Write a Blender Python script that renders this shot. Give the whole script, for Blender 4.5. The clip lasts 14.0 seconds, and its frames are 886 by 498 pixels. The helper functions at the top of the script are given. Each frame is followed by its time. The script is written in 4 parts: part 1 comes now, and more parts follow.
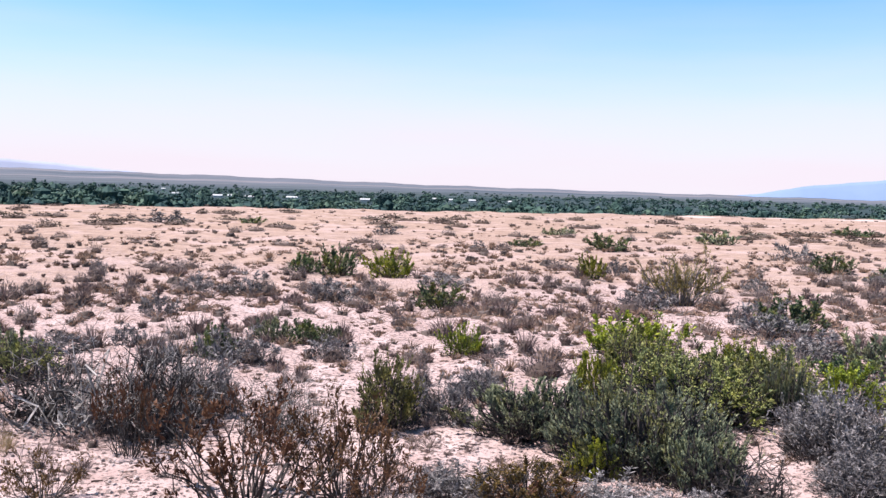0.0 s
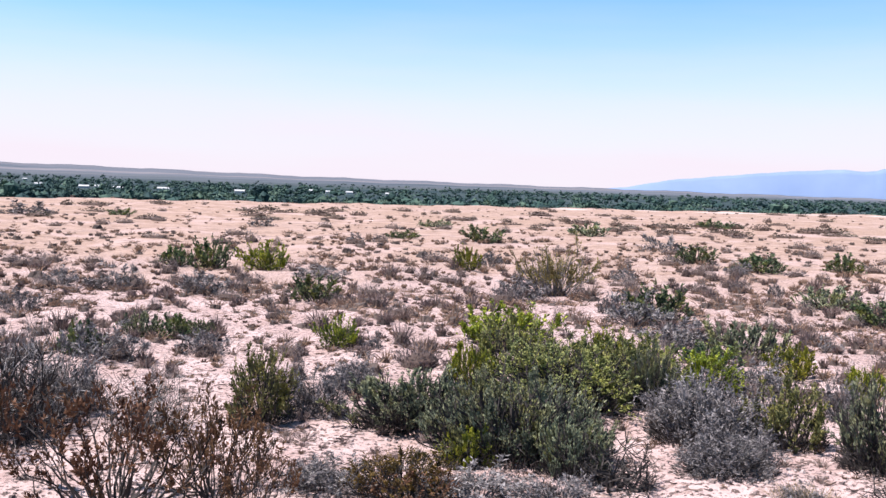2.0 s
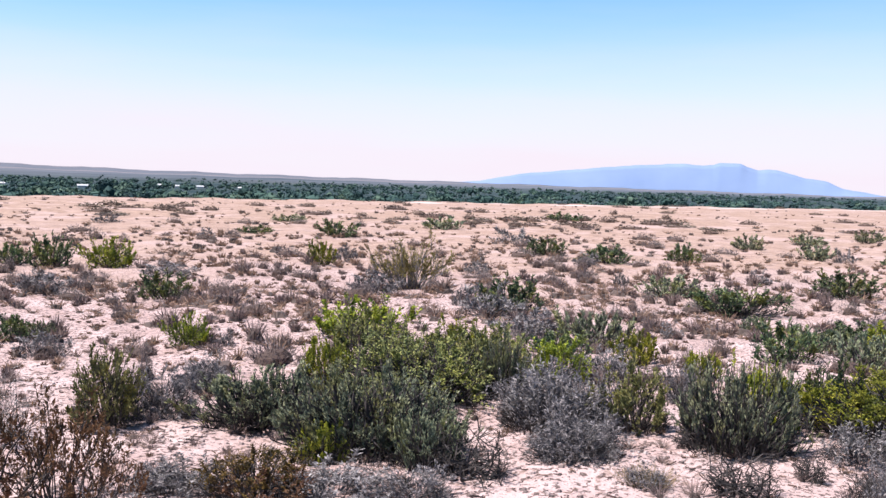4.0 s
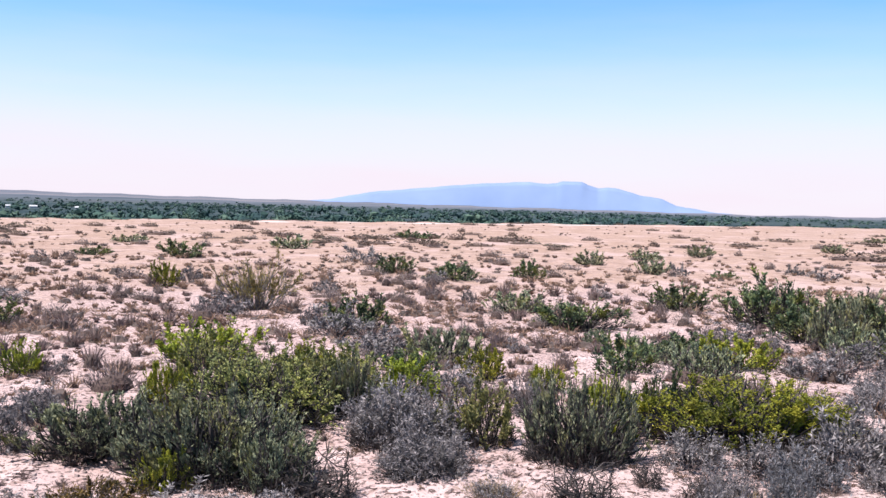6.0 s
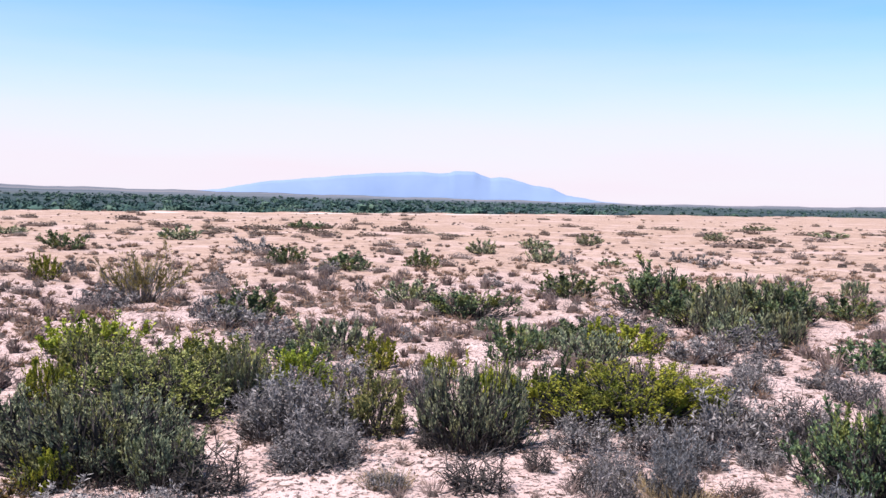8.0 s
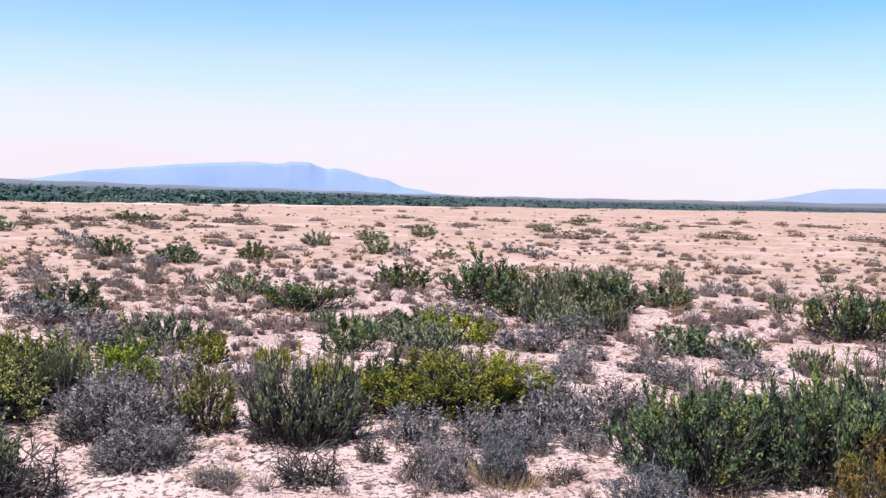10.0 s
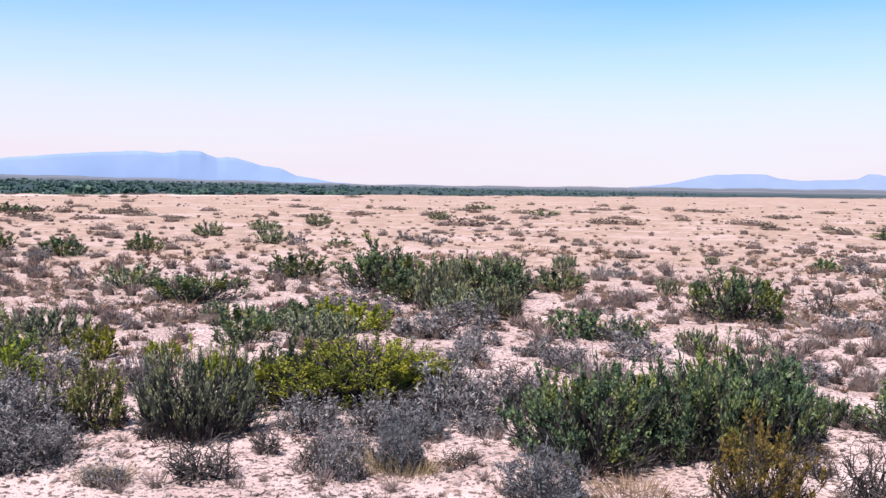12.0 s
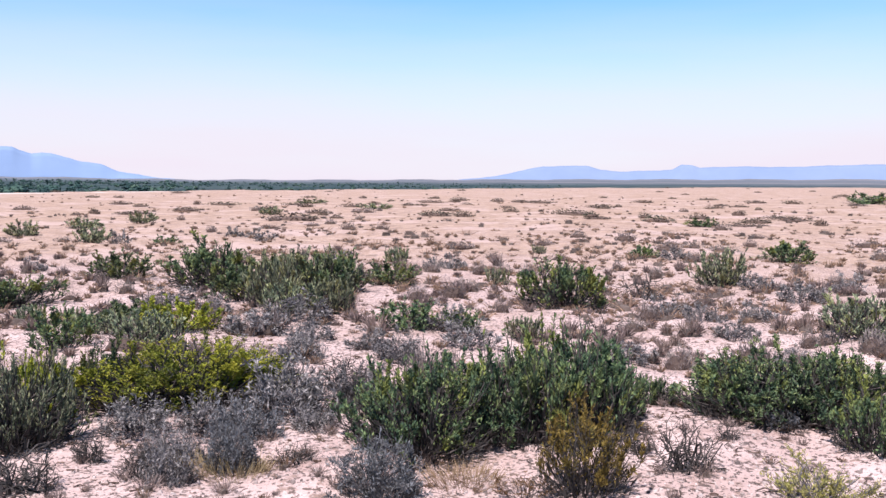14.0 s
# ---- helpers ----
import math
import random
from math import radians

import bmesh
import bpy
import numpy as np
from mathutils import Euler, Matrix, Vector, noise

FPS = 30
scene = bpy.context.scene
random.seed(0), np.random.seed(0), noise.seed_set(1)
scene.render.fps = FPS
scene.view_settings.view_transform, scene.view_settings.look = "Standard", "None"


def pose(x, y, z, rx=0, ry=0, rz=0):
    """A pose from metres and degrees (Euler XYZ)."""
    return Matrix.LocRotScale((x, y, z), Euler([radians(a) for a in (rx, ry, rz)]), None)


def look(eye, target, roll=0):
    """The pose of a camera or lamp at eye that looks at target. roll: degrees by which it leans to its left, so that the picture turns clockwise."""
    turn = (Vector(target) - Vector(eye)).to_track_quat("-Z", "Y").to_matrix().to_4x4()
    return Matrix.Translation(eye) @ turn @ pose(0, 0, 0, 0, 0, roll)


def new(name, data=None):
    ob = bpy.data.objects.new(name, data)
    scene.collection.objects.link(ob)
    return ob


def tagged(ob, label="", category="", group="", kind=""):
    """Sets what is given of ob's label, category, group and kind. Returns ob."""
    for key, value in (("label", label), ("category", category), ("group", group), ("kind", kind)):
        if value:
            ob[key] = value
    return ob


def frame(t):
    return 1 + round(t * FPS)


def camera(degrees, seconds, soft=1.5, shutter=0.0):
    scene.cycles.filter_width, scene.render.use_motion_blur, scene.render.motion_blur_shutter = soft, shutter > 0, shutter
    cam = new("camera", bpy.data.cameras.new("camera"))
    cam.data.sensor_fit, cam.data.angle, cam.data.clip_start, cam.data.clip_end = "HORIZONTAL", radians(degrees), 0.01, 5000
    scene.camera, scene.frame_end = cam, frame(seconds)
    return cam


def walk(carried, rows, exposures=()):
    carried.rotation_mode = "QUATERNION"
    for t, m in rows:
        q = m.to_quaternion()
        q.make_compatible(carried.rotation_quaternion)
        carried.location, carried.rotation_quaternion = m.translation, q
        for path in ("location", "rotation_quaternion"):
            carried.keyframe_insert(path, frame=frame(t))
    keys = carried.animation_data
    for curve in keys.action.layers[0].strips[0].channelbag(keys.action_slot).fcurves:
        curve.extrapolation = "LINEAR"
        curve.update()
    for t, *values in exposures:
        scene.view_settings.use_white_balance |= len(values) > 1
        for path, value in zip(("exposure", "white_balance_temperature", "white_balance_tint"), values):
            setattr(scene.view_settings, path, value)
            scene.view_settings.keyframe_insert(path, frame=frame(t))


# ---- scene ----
cam = camera(48.67, 14.0, 1.45)
ROWS = [
    (0.0, -0.00, -3.43, -1.42),
    (0.5, -2.22, -3.28, -1.57),
    (1.0, -3.81, -3.76, -1.64),
    (1.5, -5.22, -3.54, -1.50),
    (2.0, -7.16, -3.71, -1.70),
    (2.5, -9.43, -4.01, -1.84),
    (3.0, -11.44, -4.17, -1.66),
    (5.5, -22.38, -2.71, -1.56),
    (6.0, -24.39, -2.54, -1.36),
    (6.5, -25.61, -2.65, -1.28),
    (7.0, -27.38, -2.70, -1.37),
    (9.3, -35.97, -3.22, -1.35),
    (9.5, -37.18, -3.17, -1.47),
    (10.0, -40.20, -3.27, -1.59),
    (10.5, -41.52, -3.48, -1.69),
    (11.0, -42.98, -3.69, -1.60),
    (11.5, -44.28, -4.02, -1.53),
    (12.0, -46.31, -3.82, -1.14),
    (12.5, -48.69, -3.97, -1.34),
    (13.0, -51.83, -4.35, -1.74),
    (13.5, -54.73, -4.52, -1.64),
    (14.0, -56.09, -4.06, -0.50),
]
# the camera turns on an outstretched arm: it rides a small circle round the holder
EYE, ARM = 1.75, 0.145


def eye_pose(yaw, pitch, roll):
    out = pose(0, 0, 0, 90 + pitch, roll, yaw) @ Vector((0, 0, -ARM))
    return pose(out.x, out.y, EYE + out.z, 90 + pitch, roll, yaw)


walk(cam, [(t, eye_pose(yaw, pitch, roll)) for t, yaw, pitch, roll in ROWS], [(0.0, 1.11, 6500, 20), (9.5, 1.10, 6500, 20), (12.0, 1.05, 6450, 20), (14.0, 1.04, 6400, 20)])

# ---- light ----
SUN_AZ, SUN_EL = -92.0, 64.0
world = bpy.data.worlds.new("world")
scene.world = world
world.use_nodes = True
wn = world.node_tree
sky = wn.nodes.new("ShaderNodeTexSky")
sky.sky_type, sky.sun_disc = "NISHITA", False
sky.sun_elevation, sky.sun_rotation = radians(SUN_EL), radians(SUN_AZ)
sky.altitude, sky.air_density, sky.dust_density, sky.ozone_density = 1500, 1.0, 0.4, 1.2
# dust haze: the sky pales towards the whole horizon
way = wn.nodes.new("ShaderNodeTexCoord")
height = wn.nodes.new("ShaderNodeSeparateXYZ")
wn.links.new(way.outputs["Generated"], height.inputs[0])
pale = wn.nodes.new("ShaderNodeMapRange")
pale.interpolation_type = "SMOOTHERSTEP"
for k, v in enumerate((-0.02, 0.24, 1.0, 0.0)):
    pale.inputs[k + 1].default_value = v
wn.links.new(height.outputs[2], pale.inputs[0])
clear = wn.nodes.new("ShaderNodeMix")
clear.data_type, clear.blend_type = "RGBA", "MULTIPLY"
clear.inputs[0].default_value, clear.inputs[7].default_value = 1.0, (0.74, 1.17, 1.24, 1)
wn.links.new(sky.outputs[0], clear.inputs[6])
dust = wn.nodes.new("ShaderNodeMix")
dust.data_type = "RGBA"
dust.inputs[7].default_value = (5.98, 5.76, 6.12, 1)
stretch = wn.nodes.new("ShaderNodeMapping")
stretch.inputs["Scale"].default_value = (2.0, 2.0, 16.0)
wn.links.new(way.outputs["Generated"], stretch.inputs[0])
streak = wn.nodes.new("ShaderNodeTexNoise")
streak.inputs["Scale"].default_value, streak.inputs["Detail"].default_value = 1.6, 5.0
wn.links.new(stretch.outputs[0], streak.inputs["Vector"])
thin = wn.nodes.new("ShaderNodeMath")
thin.operation, thin.use_clamp = "MULTIPLY_ADD", True
thin.inputs[1].default_value = 0.30
wn.links.new(streak.outputs[0], thin.inputs[0])
less = wn.nodes.new("ShaderNodeMath")
less.operation = "SUBTRACT"
less.inputs[1].default_value = 0.15
wn.links.new(pale.outputs[0], less.inputs[0])
wn.links.new(less.outputs[0], thin.inputs[2])
wn.links.new(thin.outputs[0], dust.inputs[0])
wn.links.new(clear.outputs[2], dust.inputs[6])
wn.links.new(dust.outputs[2], wn.nodes["Background"].inputs[0])
wn.nodes["Background"].inputs[1].default_value = 0.0713
lamp = bpy.data.lights.new("sun", "SUN")
lamp.energy, lamp.angle, lamp.color = 5.0, radians(0.53), (1.0, 0.95, 0.88)
sun = new("sun", lamp)
_az, _el = radians(SUN_AZ), radians(SUN_EL)
sun.matrix_world = look((0, 0, 0), (-math.sin(_az) * math.cos(_el), -math.cos(_az) * math.cos(_el), -math.sin(_el)))


# ---- materials ----
def nodes_of(name):
    m = bpy.data.materials.new(name)
    m.use_nodes = True
    t = m.node_tree
    return m, t, t.nodes["Principled BSDF"]


def put(t, kind, **inputs):
    n = t.nodes.new(kind)
    for k, v in inputs.items():
        n.inputs[k.replace("_", " ")].default_value = v
    return n


def ramp(t, fac, stops):
    n = t.nodes.new("ShaderNodeValToRGB")
    while len(n.color_ramp.elements) < len(stops):
        n.color_ramp.elements.new(0.5)
    for e, (p, c) in zip(n.color_ramp.elements, stops):
        e.position, e.color = p, (*c, 1)
    t.links.new(fac, n.inputs[0])
    return n.outputs[0]


def mix(t, fac, a, b, mode="MIX"):
    n = t.nodes.new("ShaderNodeMix")
    n.data_type, n.blend_type = "RGBA", mode
    for s, v in ((n.inputs[0], fac), (n.inputs[6], a), (n.inputs[7], b)):
        if hasattr(v, "is_output"):
            t.links.new(v, s)
        elif isinstance(v, tuple):
            s.default_value = (*v, 1)
        else:
            s.default_value = v
    return n.outputs[2]


def math_node(t, op, a, b=0.0, c=0.0, clamp=False):
    n = t.nodes.new("ShaderNodeMath")
    n.operation, n.use_clamp = op, clamp
    for s, v in zip(n.inputs, (a, b, c)):
        if hasattr(v, "is_output"):
            t.links.new(v, s)
        else:
            s.default_value = v
    return n.outputs[0]


def noise_of(t, coord, scale, detail=4.0, rough=0.55):
    n = put(t, "ShaderNodeTexNoise", Scale=scale, Detail=detail, Roughness=rough)
    t.links.new(coord, n.inputs["Vector"])
    return n.outputs[0]


def step(t, value, lo, hi):
    n = t.nodes.new("ShaderNodeMapRange")
    n.interpolation_type = "SMOOTHSTEP"
    n.inputs[1].default_value, n.inputs[2].default_value = lo, hi
    t.links.new(value, n.inputs[0])
    return n.outputs[0]


def leaf_material(name, colours, patch, patch_scale=5.0, amount=0.6, glow_through=0.10, rough=0.6):
    """Leaves that differ from one to the next, with shoots of another colour in patches."""
    m, t, b = nodes_of(name)
    geo, tex, info = t.nodes.new("ShaderNodeNewGeometry"), t.nodes.new("ShaderNodeTexCoord"), t.nodes.new("ShaderNodeObjectInfo")
    shift = t.nodes.new("ShaderNodeVectorMath")
    shift.operation = "ADD"
    t.links.new(tex.outputs["Object"], shift.inputs[0])
    grow = math_node(t, "MULTIPLY", info.outputs["Random"], 37.0)
    t.links.new(grow, shift.inputs[1])
    clump = step(t, noise_of(t, shift.outputs[0], 11.0, 2.0), 0.32, 0.68)
    tone = math_node(t, "MULTIPLY_ADD", clump, 0.6, math_node(t, "MULTIPLY", geo.outputs["Random Per Island"], 0.4))
    n = len(colours)
    c = ramp(t, tone, [(i / max(1, n - 1), k) for i, k in enumerate(colours)])
    spots = step(t, noise_of(t, shift.outputs[0], patch_scale, 2.0), 0.5, 0.66)
    c = mix(t, math_node(t, "MULTIPLY", spots, amount), c, patch)
    hue = t.nodes.new("ShaderNodeHueSaturation")
    t.links.new(c, hue.inputs["Color"])
    t.links.new(math_node(t, "MULTIPLY_ADD", info.outputs["Random"], 0.04, 0.48), hue.inputs["Hue"])
    t.links.new(math_node(t, "MULTIPLY_ADD", info.outputs["Random"], 0.4, 0.8), hue.inputs["Value"])
    t.links.new(hue.outputs[0], b.inputs["Base Color"])
    b.inputs["Roughness"].default_value = rough
    b.inputs["Specular IOR Level"].default_value = 0.16
    tr = t.nodes.new("ShaderNodeBsdfTranslucent")
    t.links.new(hue.outputs[0], tr.inputs[0])
    mx = t.nodes.new("ShaderNodeMixShader")
    mx.inputs[0].default_value = glow_through
    t.links.new(b.outputs[0], mx.inputs[1])
    t.links.new(tr.outputs[0], mx.inputs[2])
    t.links.new(mx.outputs[0], t.nodes["Material Output"].inputs[0])
    return m


def bark_material(name, dark, light):
    m, t, b = nodes_of(name)
    geo, tex = t.nodes.new("ShaderNodeNewGeometry"), t.nodes.new("ShaderNodeTexCoord")
    fac = math_node(t, "MULTIPLY_ADD", noise_of(t, tex.outputs["Object"], 30.0), 0.5, math_node(t, "MULTIPLY", geo.outputs["Random Per Island"], 0.5))
    t.links.new(ramp(t, fac, [(0.25, dark), (0.75, light)]), b.inputs["Base Color"])
    b.inputs["Roughness"].default_value = 0.85
    return m


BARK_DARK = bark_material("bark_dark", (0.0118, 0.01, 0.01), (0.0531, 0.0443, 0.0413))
BARK_GREY = bark_material("bark_grey", (0.0492, 0.0451, 0.0467), (0.164, 0.152, 0.152))
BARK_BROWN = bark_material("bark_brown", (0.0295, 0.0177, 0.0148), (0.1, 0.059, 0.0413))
BARK_BLEACHED = bark_material("bark_bleached", (0.014, 0.012, 0.012), (0.46, 0.43, 0.41))
LEAVES = {
    "creosote": leaf_material("leaf_creosote", [(0.032, 0.042, 0.021), (0.106, 0.123, 0.050), (0.226, 0.229, 0.085), (0.330, 0.295, 0.105)], (0.205, 0.20, 0.042), 3.0, 0.7),
    "greasewood": leaf_material("leaf_greasewood", [(0.015, 0.028, 0.020), (0.043, 0.074, 0.044), (0.104, 0.147, 0.068), (0.198, 0.233, 0.094)], (0.20, 0.195, 0.03), 2.6, 0.55),
    "golden": leaf_material("leaf_golden", [(0.056, 0.079, 0.013), (0.150, 0.186, 0.021), (0.280, 0.300, 0.033), (0.390, 0.385, 0.048)], (0.05, 0.078, 0.024), 2.5, 0.6),
    "jointfir": leaf_material("leaf_jointfir", [(0.020, 0.031, 0.024), (0.086, 0.108, 0.075), (0.220, 0.246, 0.152), (0.360, 0.370, 0.210)], (0.226, 0.205, 0.038), 3.0, 0.45),
    "greybush": leaf_material("leaf_grey", [(0.031, 0.029, 0.032), (0.095, 0.090, 0.096), (0.228, 0.212, 0.213), (0.380, 0.352, 0.342)], (0.100, 0.100, 0.085), 4.0, 0.4, 0.12),
    "ashbush": leaf_material("leaf_ash", [(0.041, 0.044, 0.050), (0.119, 0.123, 0.134), (0.259, 0.264, 0.284)], (0.0943, 0.0886, 0.0886), 5.0, 0.5, 0.12),
    "ochrebush": leaf_material("leaf_ochre", [(0.032, 0.021, 0.010), (0.075, 0.047, 0.016), (0.128, 0.080, 0.022), (0.18, 0.118, 0.034)], (0.07, 0.07, 0.02), 3.0, 0.4),
    "tarbush": leaf_material("leaf_tarbush", [(0.039, 0.021, 0.014), (0.085, 0.043, 0.022), (0.143, 0.077, 0.038), (0.207, 0.129, 0.069)], (0.092, 0.073, 0.034), 4.0, 0.4, 0.15),
    "palebush": leaf_material("leaf_pale", [(0.10, 0.094, 0.028), (0.24, 0.212, 0.070), (0.36, 0.315, 0.120)], (0.20, 0.195, 0.04), 4.0, 0.5, 0.2),
    "strawgrass": leaf_material("leaf_straw", [(0.201, 0.135, 0.0771), (0.283, 0.201, 0.118), (0.343, 0.26, 0.164)], (0.177, 0.13, 0.0886), 3.0, 0.5, 0.2),
}
BARKS = {"creosote": BARK_DARK, "greasewood": BARK_DARK, "golden": BARK_DARK, "jointfir": BARK_DARK, "greybush": BARK_GREY, "ashbush": BARK_GREY,
         "tarbush": BARK_DARK, "ochrebush": BARK_DARK, "palebush": BARK_GREY, "deadwood": BARK_BLEACHED, "darkwood": BARK_DARK, "strawgrass": BARK_GREY}


def ground_material():
    m, t, b = nodes_of("desert_soil")
    geo = t.nodes.new("ShaderNodeNewGeometry")
    pos = geo.outputs["Position"]
    away = t.nodes.new("ShaderNodeVectorMath")
    away.operation = "LENGTH"
    t.links.new(pos, away.inputs[0])
    r = away.outputs["Value"]
    sep = t.nodes.new("ShaderNodeSeparateXYZ")
    t.links.new(pos, sep.inputs[0])
    big, mid, fine, grit = noise_of(t, pos, 0.22, 4), noise_of(t, pos, 1.4, 5), noise_of(t, pos, 9.0, 5), noise_of(t, pos, 55.0, 3)
    soil = ramp(t, mid, [(0.3, (0.285, 0.203, 0.187)), (0.5, (0.370, 0.278, 0.263)), (0.7, (0.435, 0.340, 0.327))])
    soil = mix(t, step(t, fine, 0.55, 0.68), soil, (0.205, 0.143, 0.123))
    crumbs = noise_of(t, pos, 24.0, 4, 0.6)
    soil = mix(t, step(t, crumbs, 0.54, 0.58), soil, (0.085, 0.062, 0.057))
    soil = mix(t, step(t, grit, 0.60, 0.70), soil, (0.107, 0.0779, 0.0697))
    soil = mix(t, step(t, grit, 0.38, 0.30), soil, (0.426, 0.373, 0.361))
    straw = ramp(t, noise_of(t, pos, 1.6, 7, 0.72), [(0.3, (0.145, 0.095, 0.073)), (0.48, (0.252, 0.174, 0.134)), (0.70, (0.345, 0.254, 0.206))])
    straw = mix(t, math_node(t, "MULTIPLY", step(t, noise_of(t, pos, 0.30, 6, 0.68), 0.50, 0.60), 0.8), straw, (0.345, 0.258, 0.236))
    straw = mix(t, math_node(t, "MULTIPLY", step(t, noise_of(t, pos, 2.1, 3, 0.5), 0.60, 0.66), 0.75), straw, (0.135, 0.096, 0.078))
    cover = math_node(t, "ADD", math_node(t, "MULTIPLY", step(t, r, 11.0, 27.0), 1.2), math_node(t, "MULTIPLY_ADD", big, 2.0, -1.1))
    cover = math_node(t, "MULTIPLY", math_node(t, "MINIMUM", math_node(t, "MAXIMUM", cover, 0.0), 1.0), math_node(t, "MAXIMUM", step(t, fine, 0.30, 0.52), step(t, r, 20.0, 45.0)))
    c = mix(t, cover, soil, straw)
    # the valley floor and the far slopes; distance haze is painted in as blue-grey
    strips = t.nodes.new("ShaderNodeMapping")
    strips.inputs["Rotation"].default_value, strips.inputs["Scale"].default_value = (0, 0, radians(-20)), (0.35, 1.6, 1.0)
    t.links.new(pos, strips.inputs[0])
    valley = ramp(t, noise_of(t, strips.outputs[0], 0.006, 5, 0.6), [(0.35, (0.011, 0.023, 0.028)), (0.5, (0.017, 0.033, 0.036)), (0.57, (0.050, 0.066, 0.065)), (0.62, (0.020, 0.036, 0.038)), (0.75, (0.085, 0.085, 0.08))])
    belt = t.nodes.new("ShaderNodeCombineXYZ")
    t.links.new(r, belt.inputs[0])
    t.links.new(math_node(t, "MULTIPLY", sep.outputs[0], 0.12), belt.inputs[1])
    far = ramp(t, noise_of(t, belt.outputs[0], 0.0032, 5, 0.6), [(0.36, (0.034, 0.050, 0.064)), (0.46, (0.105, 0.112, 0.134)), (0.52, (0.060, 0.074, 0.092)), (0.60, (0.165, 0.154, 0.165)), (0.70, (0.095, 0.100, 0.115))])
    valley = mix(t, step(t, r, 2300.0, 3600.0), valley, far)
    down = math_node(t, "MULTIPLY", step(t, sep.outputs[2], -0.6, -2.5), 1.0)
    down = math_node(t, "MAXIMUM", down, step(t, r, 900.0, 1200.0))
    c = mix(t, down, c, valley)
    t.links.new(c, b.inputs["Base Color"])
    b.inputs["Roughness"].default_value = 0.95
    b.inputs["Specular IOR Level"].default_value = 0.15
    bump = put(t, "ShaderNodeBump", Strength=0.8, Distance=0.04)
    t.links.new(math_node(t, "ADD", fine, math_node(t, "MULTIPLY", grit, 0.35)), bump.inputs["Height"])
    t.links.new(bump.outputs[0], b.inputs["Normal"])
    return m


GROUND = ground_material()


# ---- the lie of the land ----
EDGE_AZ, EDGE_R = (-60, -24, 0, 22, 35, 48, 57, 68, 78, 100), (90, 76, 81, 97, 116, 150, 185, 270, 400, 420)
RIM_AZ, RIM_EL = (-60, -24, -12, 0, 15, 25, 42, 50, 58, 70, 80, 110), (0.7, 0.63, 0.50, 0.28, 0.12, 0.02, -0.12, -0.07, 0.02, 0.12, 0.20, 0.2)
FLOOR, RIM_R = -12.0, 4600.0


def smooth(x):
    x = np.clip(x, 0, 1)
    return x * x * (3 - 2 * x)


WAVES = [(2 * math.pi / length, a, random.uniform(0, 6.28), height) for length, height in
         ((7.0, .022), (4.6, .018), (2.9, .012), (1.9, .010), (1.25, .010), (0.8, .007), (0.55, .005), (0.4, .003)) for a in (random.uniform(0, 6.28), random.uniform(0, 6.28))]


def terrain(x, y):
    x, y = np.asarray(x, float), np.asarray(y, float)
    r, az = np.hypot(x, y), np.degrees(np.arctan2(x, y))
    z = sum(h * np.sin(k * (x * math.cos(a) + y * math.sin(a)) + p) for k, a, p, h in WAVES) * np.clip(1.4 - r / 60, 0.0, 1)
    edge = np.interp(az, EDGE_AZ, EDGE_R) * (1 + 0.03 * np.sin(az * 0.9) + 0.02 * np.sin(az * 2.7 + 1))
    z = z + FLOOR * smooth((r - edge) / (40 + 0.25 * edge))
    rim = EYE + RIM_R * np.tan(np.radians(np.interp(az, RIM_AZ, RIM_EL))) + 2.0 * np.sin(az * 1.3) + 1.0 * np.sin(az * 4.1 + 2)
    z = z + (rim - FLOOR) * smooth((r - 2300) / (RIM_R - 2300)) * (r > 2300)
    return z - 60 * smooth((r - RIM_R) / 400)


def mesh_of(name, verts, faces, material, smooth_shade=False):
    me = bpy.data.meshes.new(name)
    me.from_pydata(np.asarray(verts).tolist(), [], np.asarray(faces).tolist() if isinstance(faces, np.ndarray) else faces)
    me.materials.append(material)
    if smooth_shade:
        me.polygons.foreach_set("use_smooth", np.ones(len(me.polygons), bool))
    me.update()
    return me


def build_ground():
    rings = np.concatenate([np.linspace(0.3, 14, 80), np.geomspace(14.25, 60, 36), np.geomspace(61.5, 520, 50), np.geomspace(535, 4990, 40)])
    az = np.radians(np.concatenate([np.arange(-34, 92, 0.6), np.arange(92, 326, 3.0)]))
    R, A = np.meshgrid(rings, az, indexing="ij")
    X, Y = R * np.sin(A), R * np.cos(A)
    V = np.stack([X, Y, terrain(X, Y)], -1).reshape(-1, 3)
    n, k = len(rings), len(az)
    i, j = np.meshgrid(np.arange(n - 1), np.arange(k), indexing="ij")
    j2 = (j + 1) % k
    F = np.stack([i * k + j, i * k + j2, (i + 1) * k + j2, (i + 1) * k + j], -1).reshape(-1, 4)[:, ::-1].tolist()
    V = np.vstack([V, [[0, 0, float(terrain(0, 0))]]])
    F += [[j, len(V) - 1, (j + 1) % k][::-1] for j in range(k)]
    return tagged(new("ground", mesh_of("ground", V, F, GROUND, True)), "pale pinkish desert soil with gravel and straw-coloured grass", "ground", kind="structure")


build_ground()


